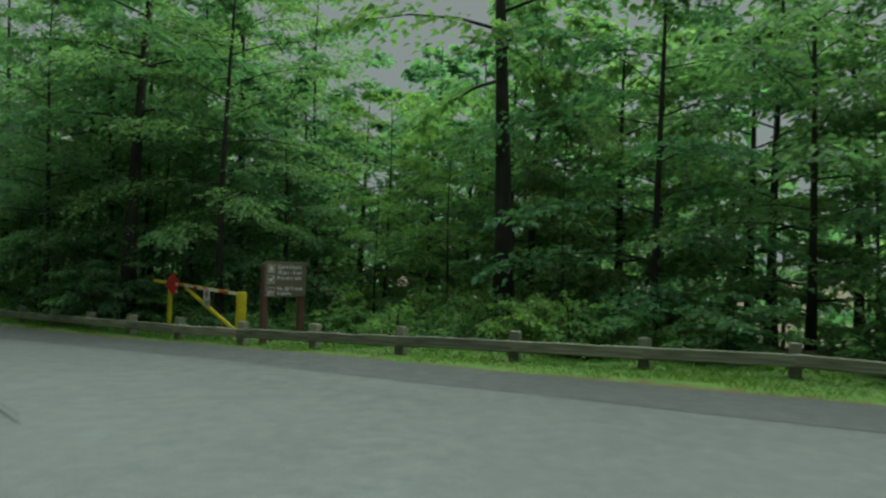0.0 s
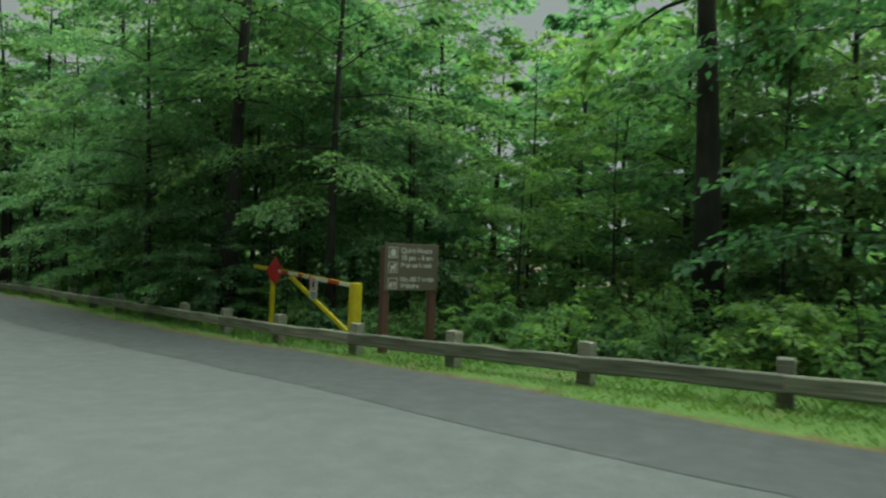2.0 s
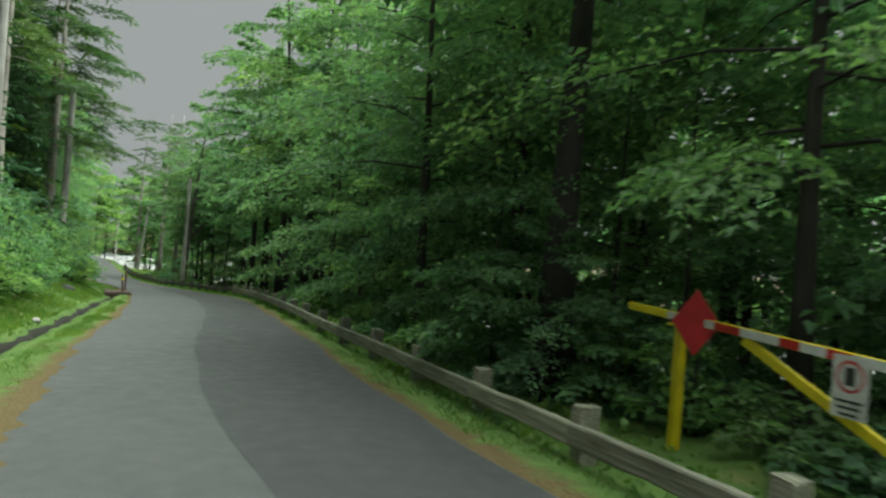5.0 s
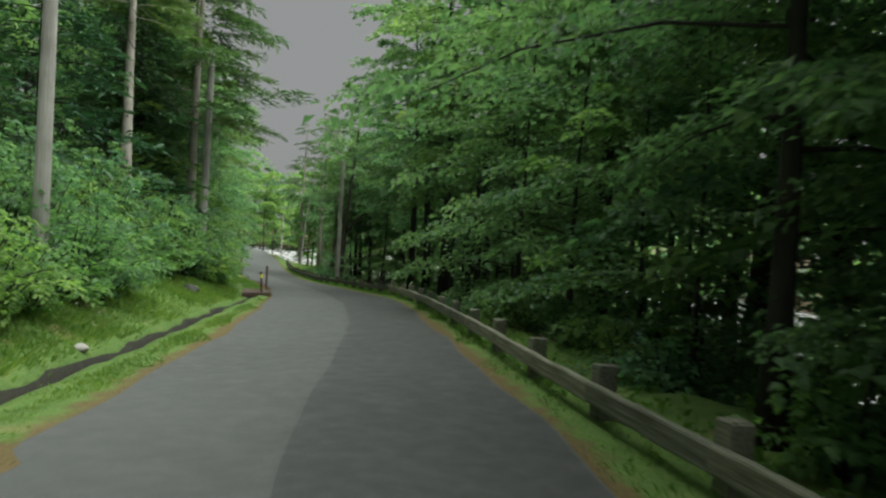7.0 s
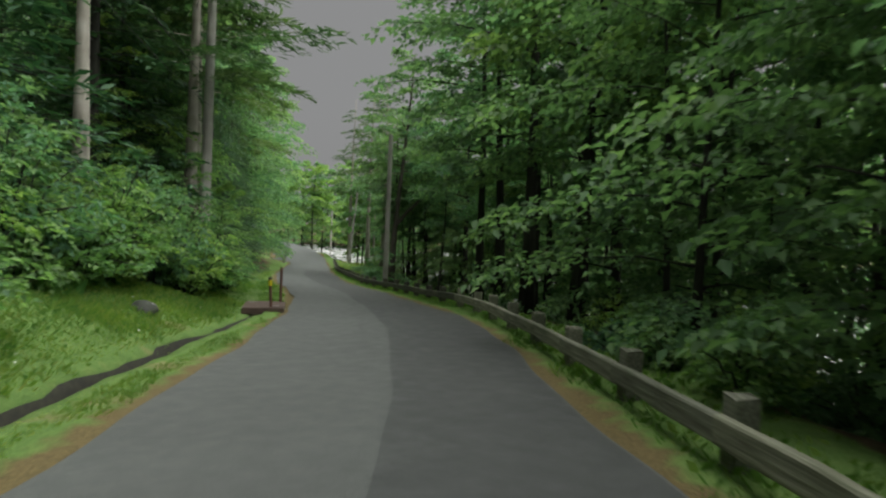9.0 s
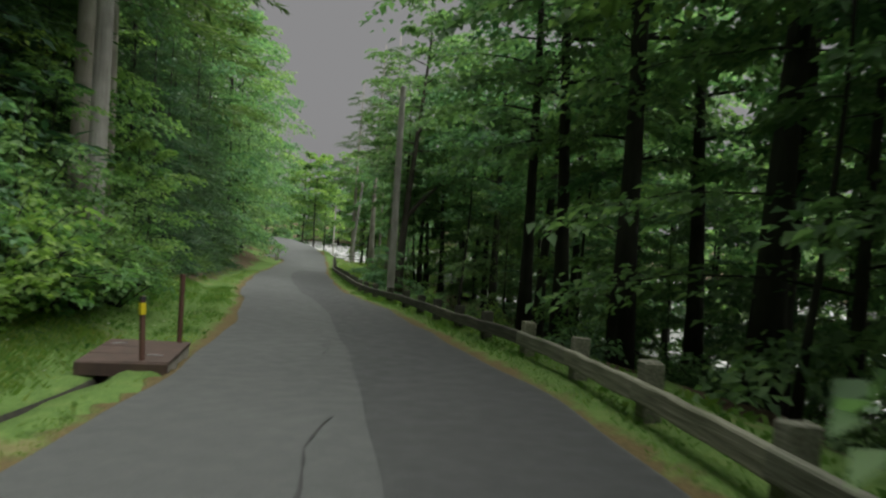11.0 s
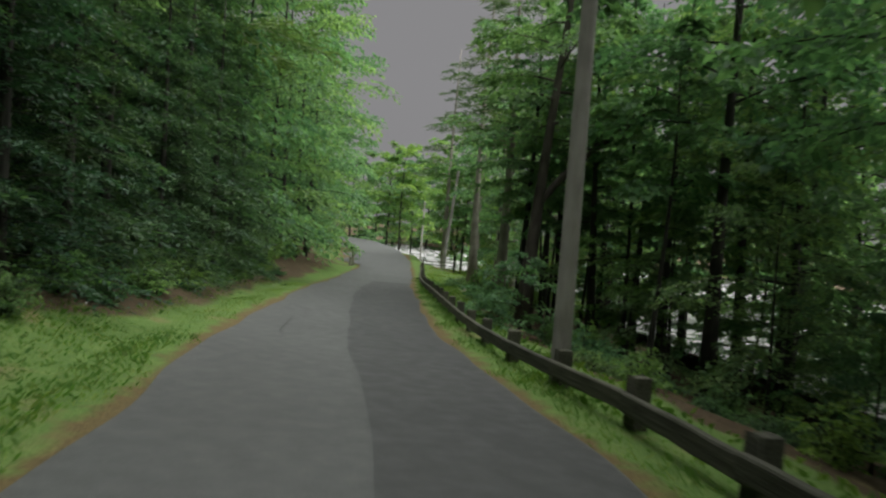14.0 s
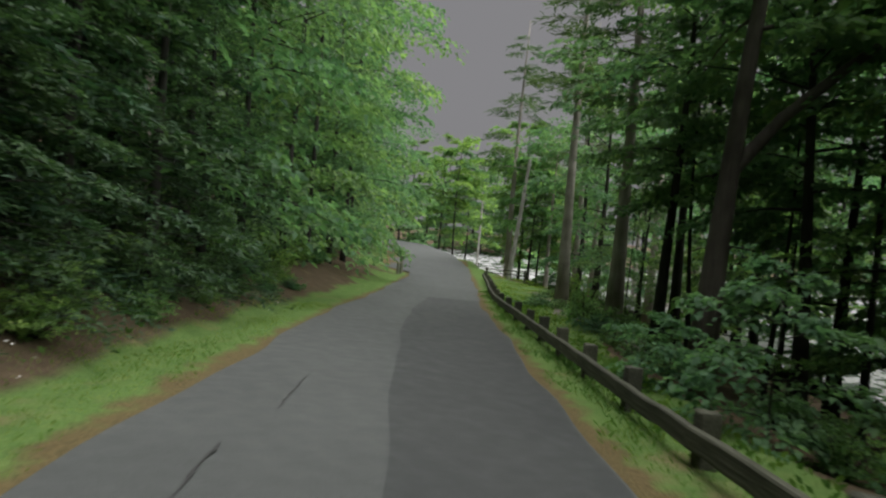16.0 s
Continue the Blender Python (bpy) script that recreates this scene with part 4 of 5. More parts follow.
for k in range(22):
    a, d = 48.5 + 0.75 * k, 150 + 17 * math.sin(k * 2.1)
    plant("far", k, -50 - d * math.sin(radians(a)), 43.6 + d * math.cos(radians(a)), 1.25 + 0.3 * math.sin(k * 1.7), k * 1.3)
scatter(24, S_MID - 6, S_FAR - 10, 5.0, 14, ["slim"], 1.1, 0.8, 1.2)


def foot(x, y):
    """True below the line where the shrubs on the bank begin."""
    j, v = plan(x, y)
    return -v[0] < np.interp(j[0], [S_CULVERT - 26, S_CULVERT - 4], [7.6, 5.3])


# left side: shrubs on the bank, dark conifers and broad leaves above
scatter(4, S_CULVERT + 18, S_CULVERT + 30, -8.0, -10.5, ["front"], 1.7, 1.0, 1.2)
for x, y, k, sc in ((-25.7, 22.2, 1, 0.85), (-27.4, 23.5, 0, 0.9), (-28.8, 24.5, 2, 0.9), (-24.3, 21.2, 0, 0.85), (-30.2, 25.3, 1, 0.95)):
    plant("bush", k, x, y, sc, sc * 9 + k)
scatter(18, S_DITCH - 4, S_CULVERT - 22, -6.3, -7.8, ["bush"], 1.05, 1.0, 1.3)
scatter(24, S_DITCH + 2, S_CULVERT + 3, -7.7, -9.4, ["bush"], 1.25, 1.1, 1.45)
scatter(15, S_CULVERT - 24, S_CULVERT + 3, -4.9, -8.0, ["bush"], 0.9, 0.9, 1.25, foot)
scatter(14, S_DITCH, S_CULVERT + 2, -9.6, -13, ["bush"], 1.5, 1.3, 1.7)
scatter(26, S_DITCH + 4, S_CULVERT - 8, -6.5, -7.6, ["low"], 0.7, 0.9, 1.6)
scatter(15, S_DITCH - 10, S_CULVERT, -11, -21, ["spruce", "spruce", "pine"], 2.6, 1.0, 1.4)
scatter(12, S_CULVERT + 3, S_CULVERT + 28, -7.3, -9.2, ["bush", "bright"], 1.2, 0.9, 1.2)
scatter(9, S_CULVERT - 2, S_CULVERT + 26, -7.0, -8.6, ["bright"], 1.0, 0.55, 0.75)
for x, y, k, sc in ((-42.4, 34.9, 0, 0.8), (-41.3, 34.0, 2, 0.95), (-40.2, 33.1, 1, 1.05), (-39.0, 32.3, 0, 1.05), (-44.3, 35.5, 1, 0.9), (-41.9, 33.0, 2, 1.3)):
    plant("bush", k, x, y, sc, sc * 5)
scatter(44, S_CULVERT + 36, S_FAR, -5.2, -9.5, ["low"], 0.8, 0.8, 1.3)
scatter(16, S_CULVERT + 36, S_FAR, -6.2, -8.5, ["bush"], 1.3, 0.7, 1.0)
scatter(12, S_CULVERT + 18, S_CULVERT + 34, -5.6, -7.4, ["bush"], 0.9, 0.6, 0.9)
for k in range(26):
    plant("bush" if k % 3 else "low", k, *at_road(232 + k * 2, -4.5 - 0.35 * math.sin(k * 2.3) - 0.03 * max(0, 8 - k) ** 1.6), 0.42 + 0.12 * math.sin(k * 1.9), k * 1.7, tall=0.85)
scatter(6, S_CULVERT + 22, S_CULVERT + 56, -7.2, -9, ["spruce", "hemlock", "front"], 1.8, 0.9, 1.1)
scatter(12, S_CULVERT + 54, S_FAR + 6, -6.6, -8.6, ["front", "beech", "beech"], 1.9, 0.8, 1.0)
scatter(20, S_CULVERT + 24, END, -8.5, -16, ["maple", "spruce"], 2.6, 1.1, 1.35)
scatter(8, S_FAR, END, -8.5, -12, ["maple", "beech"], 2.4, 1.0, 1.3)
scatter(12, END - 8, END + 50, -7.0, -15, ["far"], 2.6, 0.8, 1.1)
scatter(12, S_DITCH - 10, S_FAR, -17, -30, ["far"], 3.6, 1.0, 1.4)
scatter(22, END - 6, len(ROAD) - 10, 4.5, 22, ["far"], 3.0, 0.8, 1.1)
# low growth behind the rail
scatter(16, run_at(-7, 15), run_at(-15, 20.5), 4.6, 6.6, ["low"], 0.7, 0.7, 1.1)
scatter(26, run_at(1, 10.5), run_at(-11, 17.5), 5.6, 10.5, ["low"], 0.85, 0.7, 1.15, lambda x, y: math.hypot(x + 3.95, y - 17.3) < 1.4)
scatter(44, S_RIGHT, S_MID, 4.2, 6.8, ["low"], 0.9, 0.6, 1.1, lambda x, y: -9.2 < x < -1.9 and y < 21.8)
scatter(26, S_MID + 12, S_FAR, 4.2, 8.5, ["low"], 1.1, 0.5, 1.0)
for k, (x, y, sc) in enumerate(((-1.3, 22.4, 1.1), (-0.4, 23.2, 1.2), (-17.6, 31.4, 1.6), (-18.9, 32.9, 1.7), (-16.6, 29.9, 1.5), (-19.9, 34.4, 1.7))):
    plant("low", k * 2, x, y, sc, k * 1.9)

# models that no plan called for
for models in PROTO.values():
    for model in models:
        if model.name not in USED:
            for child in list(model.children):
                bpy.data.objects.remove(child)
            bpy.data.objects.remove(model)


def blades(name, count, first, last, near, far, height, material, label, seed, wide=0.10, flop=0.5, stray=0.3):
    """Grass or herbs as one mass of bent blades over a stretch of verge."""
    r = np.random.default_rng(seed)
    i = r.integers(first, last, count)
    u = np.copysign(r.uniform(abs(near), abs(far), count), near)
    x = ROAD[i, 0] + RIGHT[i, 0] * u + r.uniform(-stray, stray, count)
    y = ROAD[i, 1] + RIGHT[i, 1] * u + r.uniform(-stray, stray, count)
    z, lat, woods, _, _ = ground(x, y)
    ok = (lat > 0.27 + 0.12 * np.sin(x * 2.1) + 0.1 * np.sin(y * 3.7)) & (woods < 0.8)
    x, y, z = x[ok], y[ok], z[ok]
    n = len(x)
    a = r.uniform(0, 6.283, n)
    ax = np.stack([np.cos(a) * flop, np.sin(a) * flop, np.ones(n)], 1) + r.normal(0, 0.15, (n, 3))
    up = np.stack([np.cos(a + 1.57), np.sin(a + 1.57), np.full(n, 0.2)], 1)
    up = np.cross(ax, np.cross(ax, up))
    hump = 0.75 + 0.3 * np.sin(x * 1.1 + 0.4) * np.cos(y * 0.9)
    v, f = leaves(np.stack([x, y, z - 0.01], 1), ax, up, height * r.uniform(0.5, 1.3, n) * hump, wide, 0.02)
    ob = array_object(name, v, f, material)
    return tagged(ob, label, "grass", kind="stuff")


blades("grass", 56000, S_DITCH - 16, S_CULVERT, -3.52, -6.8, 0.18, M_GRASS, "bright green grass and straw of the bank", 5, 0.14, 0.9)
blades("grass", 20000, S_DITCH - 16, S_INLET, -2.15, -3.0, 0.08, M_GRASS, "short mown grass strip between road and ditch", 15, 0.2, 0.9)
blades("grass", 34000, S_CULVERT - 2, S_CULVERT + 66, -2.15, -6.6, 0.085, M_GRASS, "mown green grass verge beneath the conifers", 16, 0.14, 0.9)
blades("grass", 34000, S_RIGHT, S_FAR, 2.15, 3.7, 0.14, M_GRASS, "short grass strip beneath the timber rail", 6, 0.14, 0.9)
blades("grass", 11000, S_RIGHT, S_GATE, 1.05, 2.3, 0.12, M_GRASS, "short grass between the paving and the rail", 29, 0.14, 0.9)
blades("grass", 9000, 274, 338, 3.2, 6.6, 0.16, M_GRASS, "grass on the shelf behind the rail", 27, 0.14, 0.9)
blades("weeds", 4500, S_DITCH - 10, S_CULVERT + 60, -3.9, -7.4, 0.17, M_FERN, "broad-leaved weeds on the bank", 8, 0.5, 1.2)
blades("weeds", 5000, S_RIGHT, S_FAR, 3.0, 4.4, 0.18, M_FERN, "broad-leaved weeds round the rail posts", 9, 0.5, 1.2)

blades("grass", 2000, S_DITCH - 8, S_INLET - 12, -3.54, -3.72, 0.20, M_GRASS, "long grass drooping over the edge of the ditch", 25, 0.16, 1.1, 0.05)
blades("grass", 1700, S_DITCH - 8, S_INLET - 12, -2.96, -3.12, 0.12, M_GRASS, "ragged grass on the lip of the ditch", 26, 0.16, 1.1, 0.05)
blades("weeds", 5200, S_DITCH - 6, S_CULVERT, -6.0, -7.8, 0.42, M_FERN, "tall leafy herbs along the foot of the shrubs", 18, 0.34, 0.8)
blades("weeds", 9000, S_CULVERT + 2, S_CULVERT + 32, -2.5, -6.2, 0.13, M_GRASS, "leafy green herbs on the verge below the conifers", 28, 0.24, 1.0)

# white wild flowers in the grass
r_ = np.random.default_rng(12)
fi = r_.integers(S_DITCH, S_CULVERT + 70, 420)
fu = -r_.uniform(3.0, 6.4, 420)
fx, fy = ROAD[fi, 0] + RIGHT[fi, 0] * fu, ROAD[fi, 1] + RIGHT[fi, 1] * fu
pick = np.sin(fx * 0.9) * np.cos(fy * 1.1) > 0.25
fx, fy = fx[pick], fy[pick]
fz = ground(fx, fy)[0] + r_.uniform(0.12, 0.26, len(fx))
fa = r_.uniform(0, 6.28, len(fx))
fv, ff = leaves(np.stack([fx, fy, fz], 1), np.stack([np.cos(fa), np.sin(fa), np.full(len(fx), 0.2)], 1), np.tile([0.0, 0, 1], (len(fx), 1)), r_.uniform(0.025, 0.05, len(fx)), 1.0, 0.03)
tagged(array_object("wild_flowers", fv, ff, M_FLOWER), "small white wild flower heads in the grass", "flowers", kind="stuff")


# ---------------------------------------------------------------- timber guard rail
RAIL = [(13.5, 6.7), (9.2, 9.4), (6.4, 10.9), (3.9, 12.0), (1.45, 13.05), (-0.68, 14.0), (-2.8, 15.35), (-4.9, 16.75), (-6.95, 18.1), (-9.0, 19.7),
        (-13.0, 22.75), (-17.2, 25.9), (-21.5, 29.27), (-27.4, 33.9), (-33.25, 38.2), (-36.2, 39.92), (-40.3, 42.2), (-45.4, 44.95), (-50.7, 47.3),
        (-57.1, 50.8), (-63.9, 54.65), (-70.5, 58.3), (-76.2, 61.8), (-80.2, 64.4), (-84.5, 67.1), (-88.7, 69.7)]
POST_MESHES = {M_TIMBER: [], M_TIMBER_DARK: []}
for k in range(6):
    bm = bmesh.new()
    r_ = random.Random(40 + k)
    box(bm, (0.20, 0.20, 0.86), (0, 0, 0.13), None, 0.018)
    for v in bm.verts:
        if v.co.z > 0.5:
            v.co += Vector((r_.uniform(-0.012, 0.012), r_.uniform(-0.012, 0.012), r_.uniform(-0.015, 0.012)))
    me = bpy.data.meshes.new("post")
    bm.to_mesh(me)
    bm.free()
    wood = M_TIMBER if k < 3 else M_TIMBER_DARK
    me.materials.append(wood)
    POST_MESHES[wood].append(me)


def board(parent, a, b, seed, wood):
    """One rail timber from post a to post b, a little bowed and worn."""
    r_ = random.Random(seed)
    d = Vector(b) - Vector(a)
    n = d.length
    bm = bmesh.new()
    cuts = 6
    rows = []
    for k in range(cuts + 1):
        x = -0.01 + (n + 0.02) * k / cuts
        bow = 0.012 * math.sin(math.pi * k / cuts) * r_.uniform(-1, 1)
        h0, h1 = -0.106 + r_.uniform(-0.008, 0.008), 0.106 + r_.uniform(-0.008, 0.006)
        rows.append([bm.verts.new((x, y, z + bow)) for y, z in ((-0.05, h0 + 0.015), (-0.035, h0), (0.035, h0), (0.05, h0 + 0.015), (0.05, h1 - 0.018), (0.034, h1), (-0.034, h1), (-0.05, h1 - 0.018))])
    for p, q in zip(rows, rows[1:]):
        for k in range(8):
            bm.faces.new((p[k], p[(k + 1) % 8], q[(k + 1) % 8], q[k]))
    bm.faces.new(rows[0][::-1])
    bm.faces.new(rows[-1])
    bmesh.ops.recalc_face_normals(bm, faces=bm.faces)
    ob = part("rail_board", bm, wood, parent)
    ob.matrix_basis = Matrix.Translation(a) @ d.to_track_quat("X", "Z").to_matrix().to_4x4()
    return ob


LINE = dense(RAIL, 0.05)


def rail_at(x, y):
    return int(np.argmin((LINE[:, 0] - x) ** 2 + (LINE[:, 1] - y) ** 2))


HOLD, PITCH = rail_at(-2.75, 15.32), (rail_at(-45.5, 44.75) - rail_at(-2.75, 15.32)) / 22
STOPS = [round(HOLD + PITCH * k) for k in range(-40, 60)]
STOPS = [k for k in STOPS if 0 <= k < len(LINE)]
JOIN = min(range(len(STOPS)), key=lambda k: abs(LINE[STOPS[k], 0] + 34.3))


def guard_rail(stops, label, seed, wood):
    """Square posts about 2.4 m apart with a board from post to post on the road side."""
    x0, y0 = LINE[stops[0]]
    root = thing("timber_guard_rail", Matrix.Translation((x0, y0, gz(x0, y0))), label, "guard rail", "timber guard rails along the road")
    inv = root.matrix_world.inverted()
    r_ = random.Random(seed)
    tops = []
    for n, k in enumerate(stops):
        x, y = LINE[k]
        a, b = LINE[max(k - 10, 0)], LINE[min(k + 10, len(LINE) - 1)]
        d = Vector((b[0] - a[0], b[1] - a[1], 0)).normalized()
        z = gz(x, y)
        side = Vector((-d.y, d.x, 0)) * 0.15
        tops.append(Vector((x, y, z + 0.285)) + side)
        if n == 0 and wood is M_TIMBER_DARK:
            continue
        post = new("post", POST_MESHES[wood][r_.randrange(3)])
        post.parent = root
        turn = math.atan2(d.y, d.x) + r_.uniform(-0.05, 0.05)
        post.matrix_basis = inv @ Matrix.Translation((x, y, z + r_.uniform(-0.03, 0.01))) @ Matrix.Rotation(turn, 4, "Z") @ Matrix.Rotation(r_.uniform(-0.03, 0.03), 4, "X")
    for k, (a, b) in enumerate(zip(tops, tops[1:])):
        board(root, inv @ a, inv @ b, seed * 100 + k, wood)
    return root


guard_rail(STOPS[:JOIN + 1], "long low weathered grey timber guard rail on square posts", 3, M_TIMBER)
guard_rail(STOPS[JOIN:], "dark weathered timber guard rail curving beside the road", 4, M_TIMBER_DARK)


# ---------------------------------------------------------------- gate
def lettering(text, size, at, parent, material, name="lettering", align="LEFT"):
    cu = bpy.data.curves.new(name, "FONT")
    cu.body, cu.size, cu.extrude, cu.offset, cu.align_x = text, size, 0.003, 0.0035, align
    tmp = bpy.data.objects.new(name, cu)
    me = bpy.data.meshes.new_from_object(tmp)
    bpy.data.objects.remove(tmp)
    me.materials.clear()
    me.materials.append(material)
    ob = new(name, me)
    ob.parent = parent
    ob.matrix_basis = Matrix.Translation(at) @ Matrix.Rotation(radians(90), 4, "X")
    return ob


PILLAR, CATCH = Vector((-5.16, 18.02, 0)), Vector((-8.05, 20.4, 0))
run = CATCH - PILLAR
GATE_Z = gz(-6.4, 19.2)
gate = thing("barrier_gate", Matrix.Translation((PILLAR.x, PILLAR.y, GATE_Z)) @ Matrix.Rotation(math.atan2(run.y, run.x), 4, "Z"),
             "yellow steel swing gate with red and white striped arm, standing open", "gate")
GL = run.length
TOP = 0.79 - GATE_Z  # top of the pivot post
ARM_Z = TOP - 0.07
RISE = math.atan2(0.17, GL)
LIFT = Matrix.Translation((0, 0, ARM_Z)) @ Matrix.Rotation(-RISE, 4, "Y") @ Matrix.Translation((0, 0, -ARM_Z))
bm = bmesh.new()
tube(bm, [(0, 0, -0.3), (0, 0, TOP - 0.01), (0, 0, TOP)], [0.115, 0.115, 0.10], 20)
part("pivot_post", bm, M_YELLOW, gate, smoothed=False)
bm = bmesh.new()
box(bm, (0.09, 0.09, 1.0), (0.19, -0.02, TOP - 0.54), None, 0.012)
box(bm, (0.16, 0.05, 0.05), (0.11, -0.02, TOP - 0.1))
box(bm, (0.16, 0.05, 0.05), (0.11, -0.02, 0.3))
part("hinge_tube", bm, M_YELLOW, gate)
bm = bmesh.new()
box(bm, (GL + 0.62, 0.055, 0.085), ((GL + 0.62) / 2 + 0.2, -0.02, ARM_Z), None, 0.008)
arm = part("arm", bm, M_YELLOW, gate)
arm.matrix_basis = LIFT
for k, (x0, x1, m_) in enumerate(((0.22, 0.62, M_WHITE), (0.62, 1.08, M_RED), (1.08, 1.62, M_WHITE), (1.62, 1.86, M_RED), (1.86, 2.12, M_WHITE), (2.12, 2.34, M_RED), (2.34, 2.80, M_WHITE), (2.80, 3.14, M_RED), (3.14, GL + 0.1, M_WHITE))):
    bm = bmesh.new()
    box(bm, (x1 - x0 - 0.004, 0.004, 0.078), ((x0 + x1) / 2, 0.0116, ARM_Z))
    part("stripe", bm, m_, arm)
bm = bmesh.new()
tilt = math.atan2(1.02, 2.5)
box(bm, (2.75, 0.05, 0.095), (1.50, -0.025, ARM_Z - 0.46), Matrix.Rotation(-tilt, 4, "Y"), 0.01)
part("diagonal_brace", bm, M_YELLOW, gate)
bm = bmesh.new()
box(bm, (0.10, 0.10, TOP + 0.3), (GL, -0.10, TOP / 2 - 0.15), None, 0.012)
box(bm, (0.20, 0.14, 0.03), (GL, -0.06, TOP + 0.012), None, 0.008)
box(bm, (0.03, 0.14, 0.12), (GL - 0.09, -0.03, TOP + 0.05), None, 0.006)
part("catch_post", bm, M_YELLOW, gate)
bm = bmesh.new()
for s_ in (1,):
    pts = [(0, 0, 0.335), (0.24, 0, 0), (0, 0, -0.335), (-0.24, 0, 0)]
    f0 = [bm.verts.new((x, 0.0, z)) for x, y, z in pts]
    f1 = [bm.verts.new((x, -0.008, z)) for x, y, z in pts]
    bm.faces.new(f0)
    bm.faces.new(f1[::-1])
    for k in range(4):
        bm.faces.new((f0[k], f1[k], f1[(k + 1) % 4], f0[(k + 1) % 4]))
dia = part("diamond_marker", bm, M_RED, gate, "red reflective diamond plate")
dia.matrix_basis = Matrix.Translation((GL - 0.40, 0.06, 1.2 - 0.335 - GATE_Z)) @ Matrix.Rotation(radians(32), 4, "Z")
bm = bmesh.new()
box(bm, (0.31, 0.006, 0.48), (1.62, 0.024, ARM_Z - 0.20))
plate = part("notice_plate", bm, M_WHITE, gate, "small white prohibition plate")
plate.matrix_basis = Matrix.Translation((0, 0, 0.06))
bm = bmesh.new()
bmesh.ops.create_circle(bm, cap_ends=False, segments=28, radius=0.125)
inner = [bm.verts.new(v.co * 0.82) for v in list(bm.verts)]
bm.verts.ensure_lookup_table()
for k in range(28):
    bm.faces.new((bm.verts[k], bm.verts[(k + 1) % 28], inner[(k + 1) % 28], inner[k]))
ring = part("ring", bm, M_RED, plate)
ring.matrix_basis = Matrix.Translation((1.62, 0.030, ARM_Z - 0.12)) @ Matrix.Rotation(radians(-90), 4, "X")
for w, h, z in ((0.09, 0.14, 0.12), (0.24, 0.022, 0.31), (0.20, 0.022, 0.36), (0.16, 0.022, 0.41)):
    bm = bmesh.new()
    box(bm, (w, 0.003, h), (1.62, 0.0295, ARM_Z - z))
    part("print_bar", bm, M_BLACK, plate)

# ---------------------------------------------------------------- notice board
SIGN_A, SIGN_B = Vector((-4.32, 16.92, 0)), Vector((-3.486, 17.783, 0))
sd = SIGN_B - SIGN_A
SW = 1.20
sign = thing("notice_board", Matrix.Translation((SIGN_A.x, SIGN_A.y, gz(SIGN_A.x, SIGN_A.y))) @ Matrix.Rotation(math.atan2(sd.y, sd.x), 4, "Z"),
             "brown wooden park notice board with white lettering on two posts", "sign")
SB = 0.735 - sign.location.z
for x in (0.07, SW - 0.07):
    bm = bmesh.new()
    box(bm, (0.14, 0.14, 1.95 + SB - 0.9), (x, 0.09, (1.95 + SB - 0.9) / 2 - 0.25), None, 0.012)
    part("post", bm, M_STAIN, sign, "red-brown stained timber post")
bm = bmesh.new()
box(bm, (SW, 0.04, 0.87), (SW / 2, 0, SB + 0.435), None, 0.006)
panel = part("panel", bm, M_BROWN, sign)
for k, (text, size, x, z) in enumerate((("Quiet Hours", 0.135, 0.34, 0.70), ("10 pm - 6 am", 0.135, 0.34, 0.565), ("Pets on Leash", 0.125, 0.34, 0.43), ("No All-Terrain", 0.125, 0.34, 0.165), ("Vehicles", 0.125, 0.34, 0.045))):
    lettering(text, size, (x, -0.0215, SB + z), panel, M_WHITE)
for k, z in enumerate((0.70, 0.43, 0.135)):
    bm = bmesh.new()
    for dx, dz, w, h in ((0, 0.095, 0.2, 0.012), (0, -0.095, 0.2, 0.012), (-0.095, 0, 0.012, 0.2), (0.095, 0, 0.012, 0.2)):
        box(bm, (w, 0.004, h), (0.17 + dx, -0.022 - 0.0005 * (w > h), SB + z + dz))
    if k == 0:
        bmesh.ops.create_circle(bm, cap_ends=True, segments=16, radius=0.06, matrix=Matrix.Translation((0.17, -0.0235, SB + z + 0.01)) @ Matrix.Rotation(radians(90), 4, "X"))
        box(bm, (0.15, 0.004, 0.02), (0.17, -0.0222, SB + z - 0.06))
    elif k == 1:
        box(bm, (0.10, 0.004, 0.06), (0.17, -0.0222, SB + z))
        box(bm, (0.025, 0.004, 0.06), (0.135, -0.0226, SB + z - 0.05))
        box(bm, (0.025, 0.004, 0.06), (0.205, -0.0226, SB + z - 0.05))
        box(bm, (0.05, 0.004, 0.05), (0.215, -0.0229, SB + z + 0.045))
    else:
        box(bm, (0.11, 0.004, 0.045), (0.17, -0.0222, SB + z))
        box(bm, (0.05, 0.004, 0.05), (0.125, -0.0226, SB + z - 0.045))
        box(bm, (0.05, 0.004, 0.05), (0.215, -0.0226, SB + z - 0.045))
    part("pictogram", bm, M_WHITE, panel)
bm = bmesh.new()
box(bm, (0.2, 0.004, 0.016), (0.17, -0.0266, SB + 0.135), Matrix.Rotation(radians(45), 4, "Y"))
part("prohibition_bar", bm, M_RED, panel)


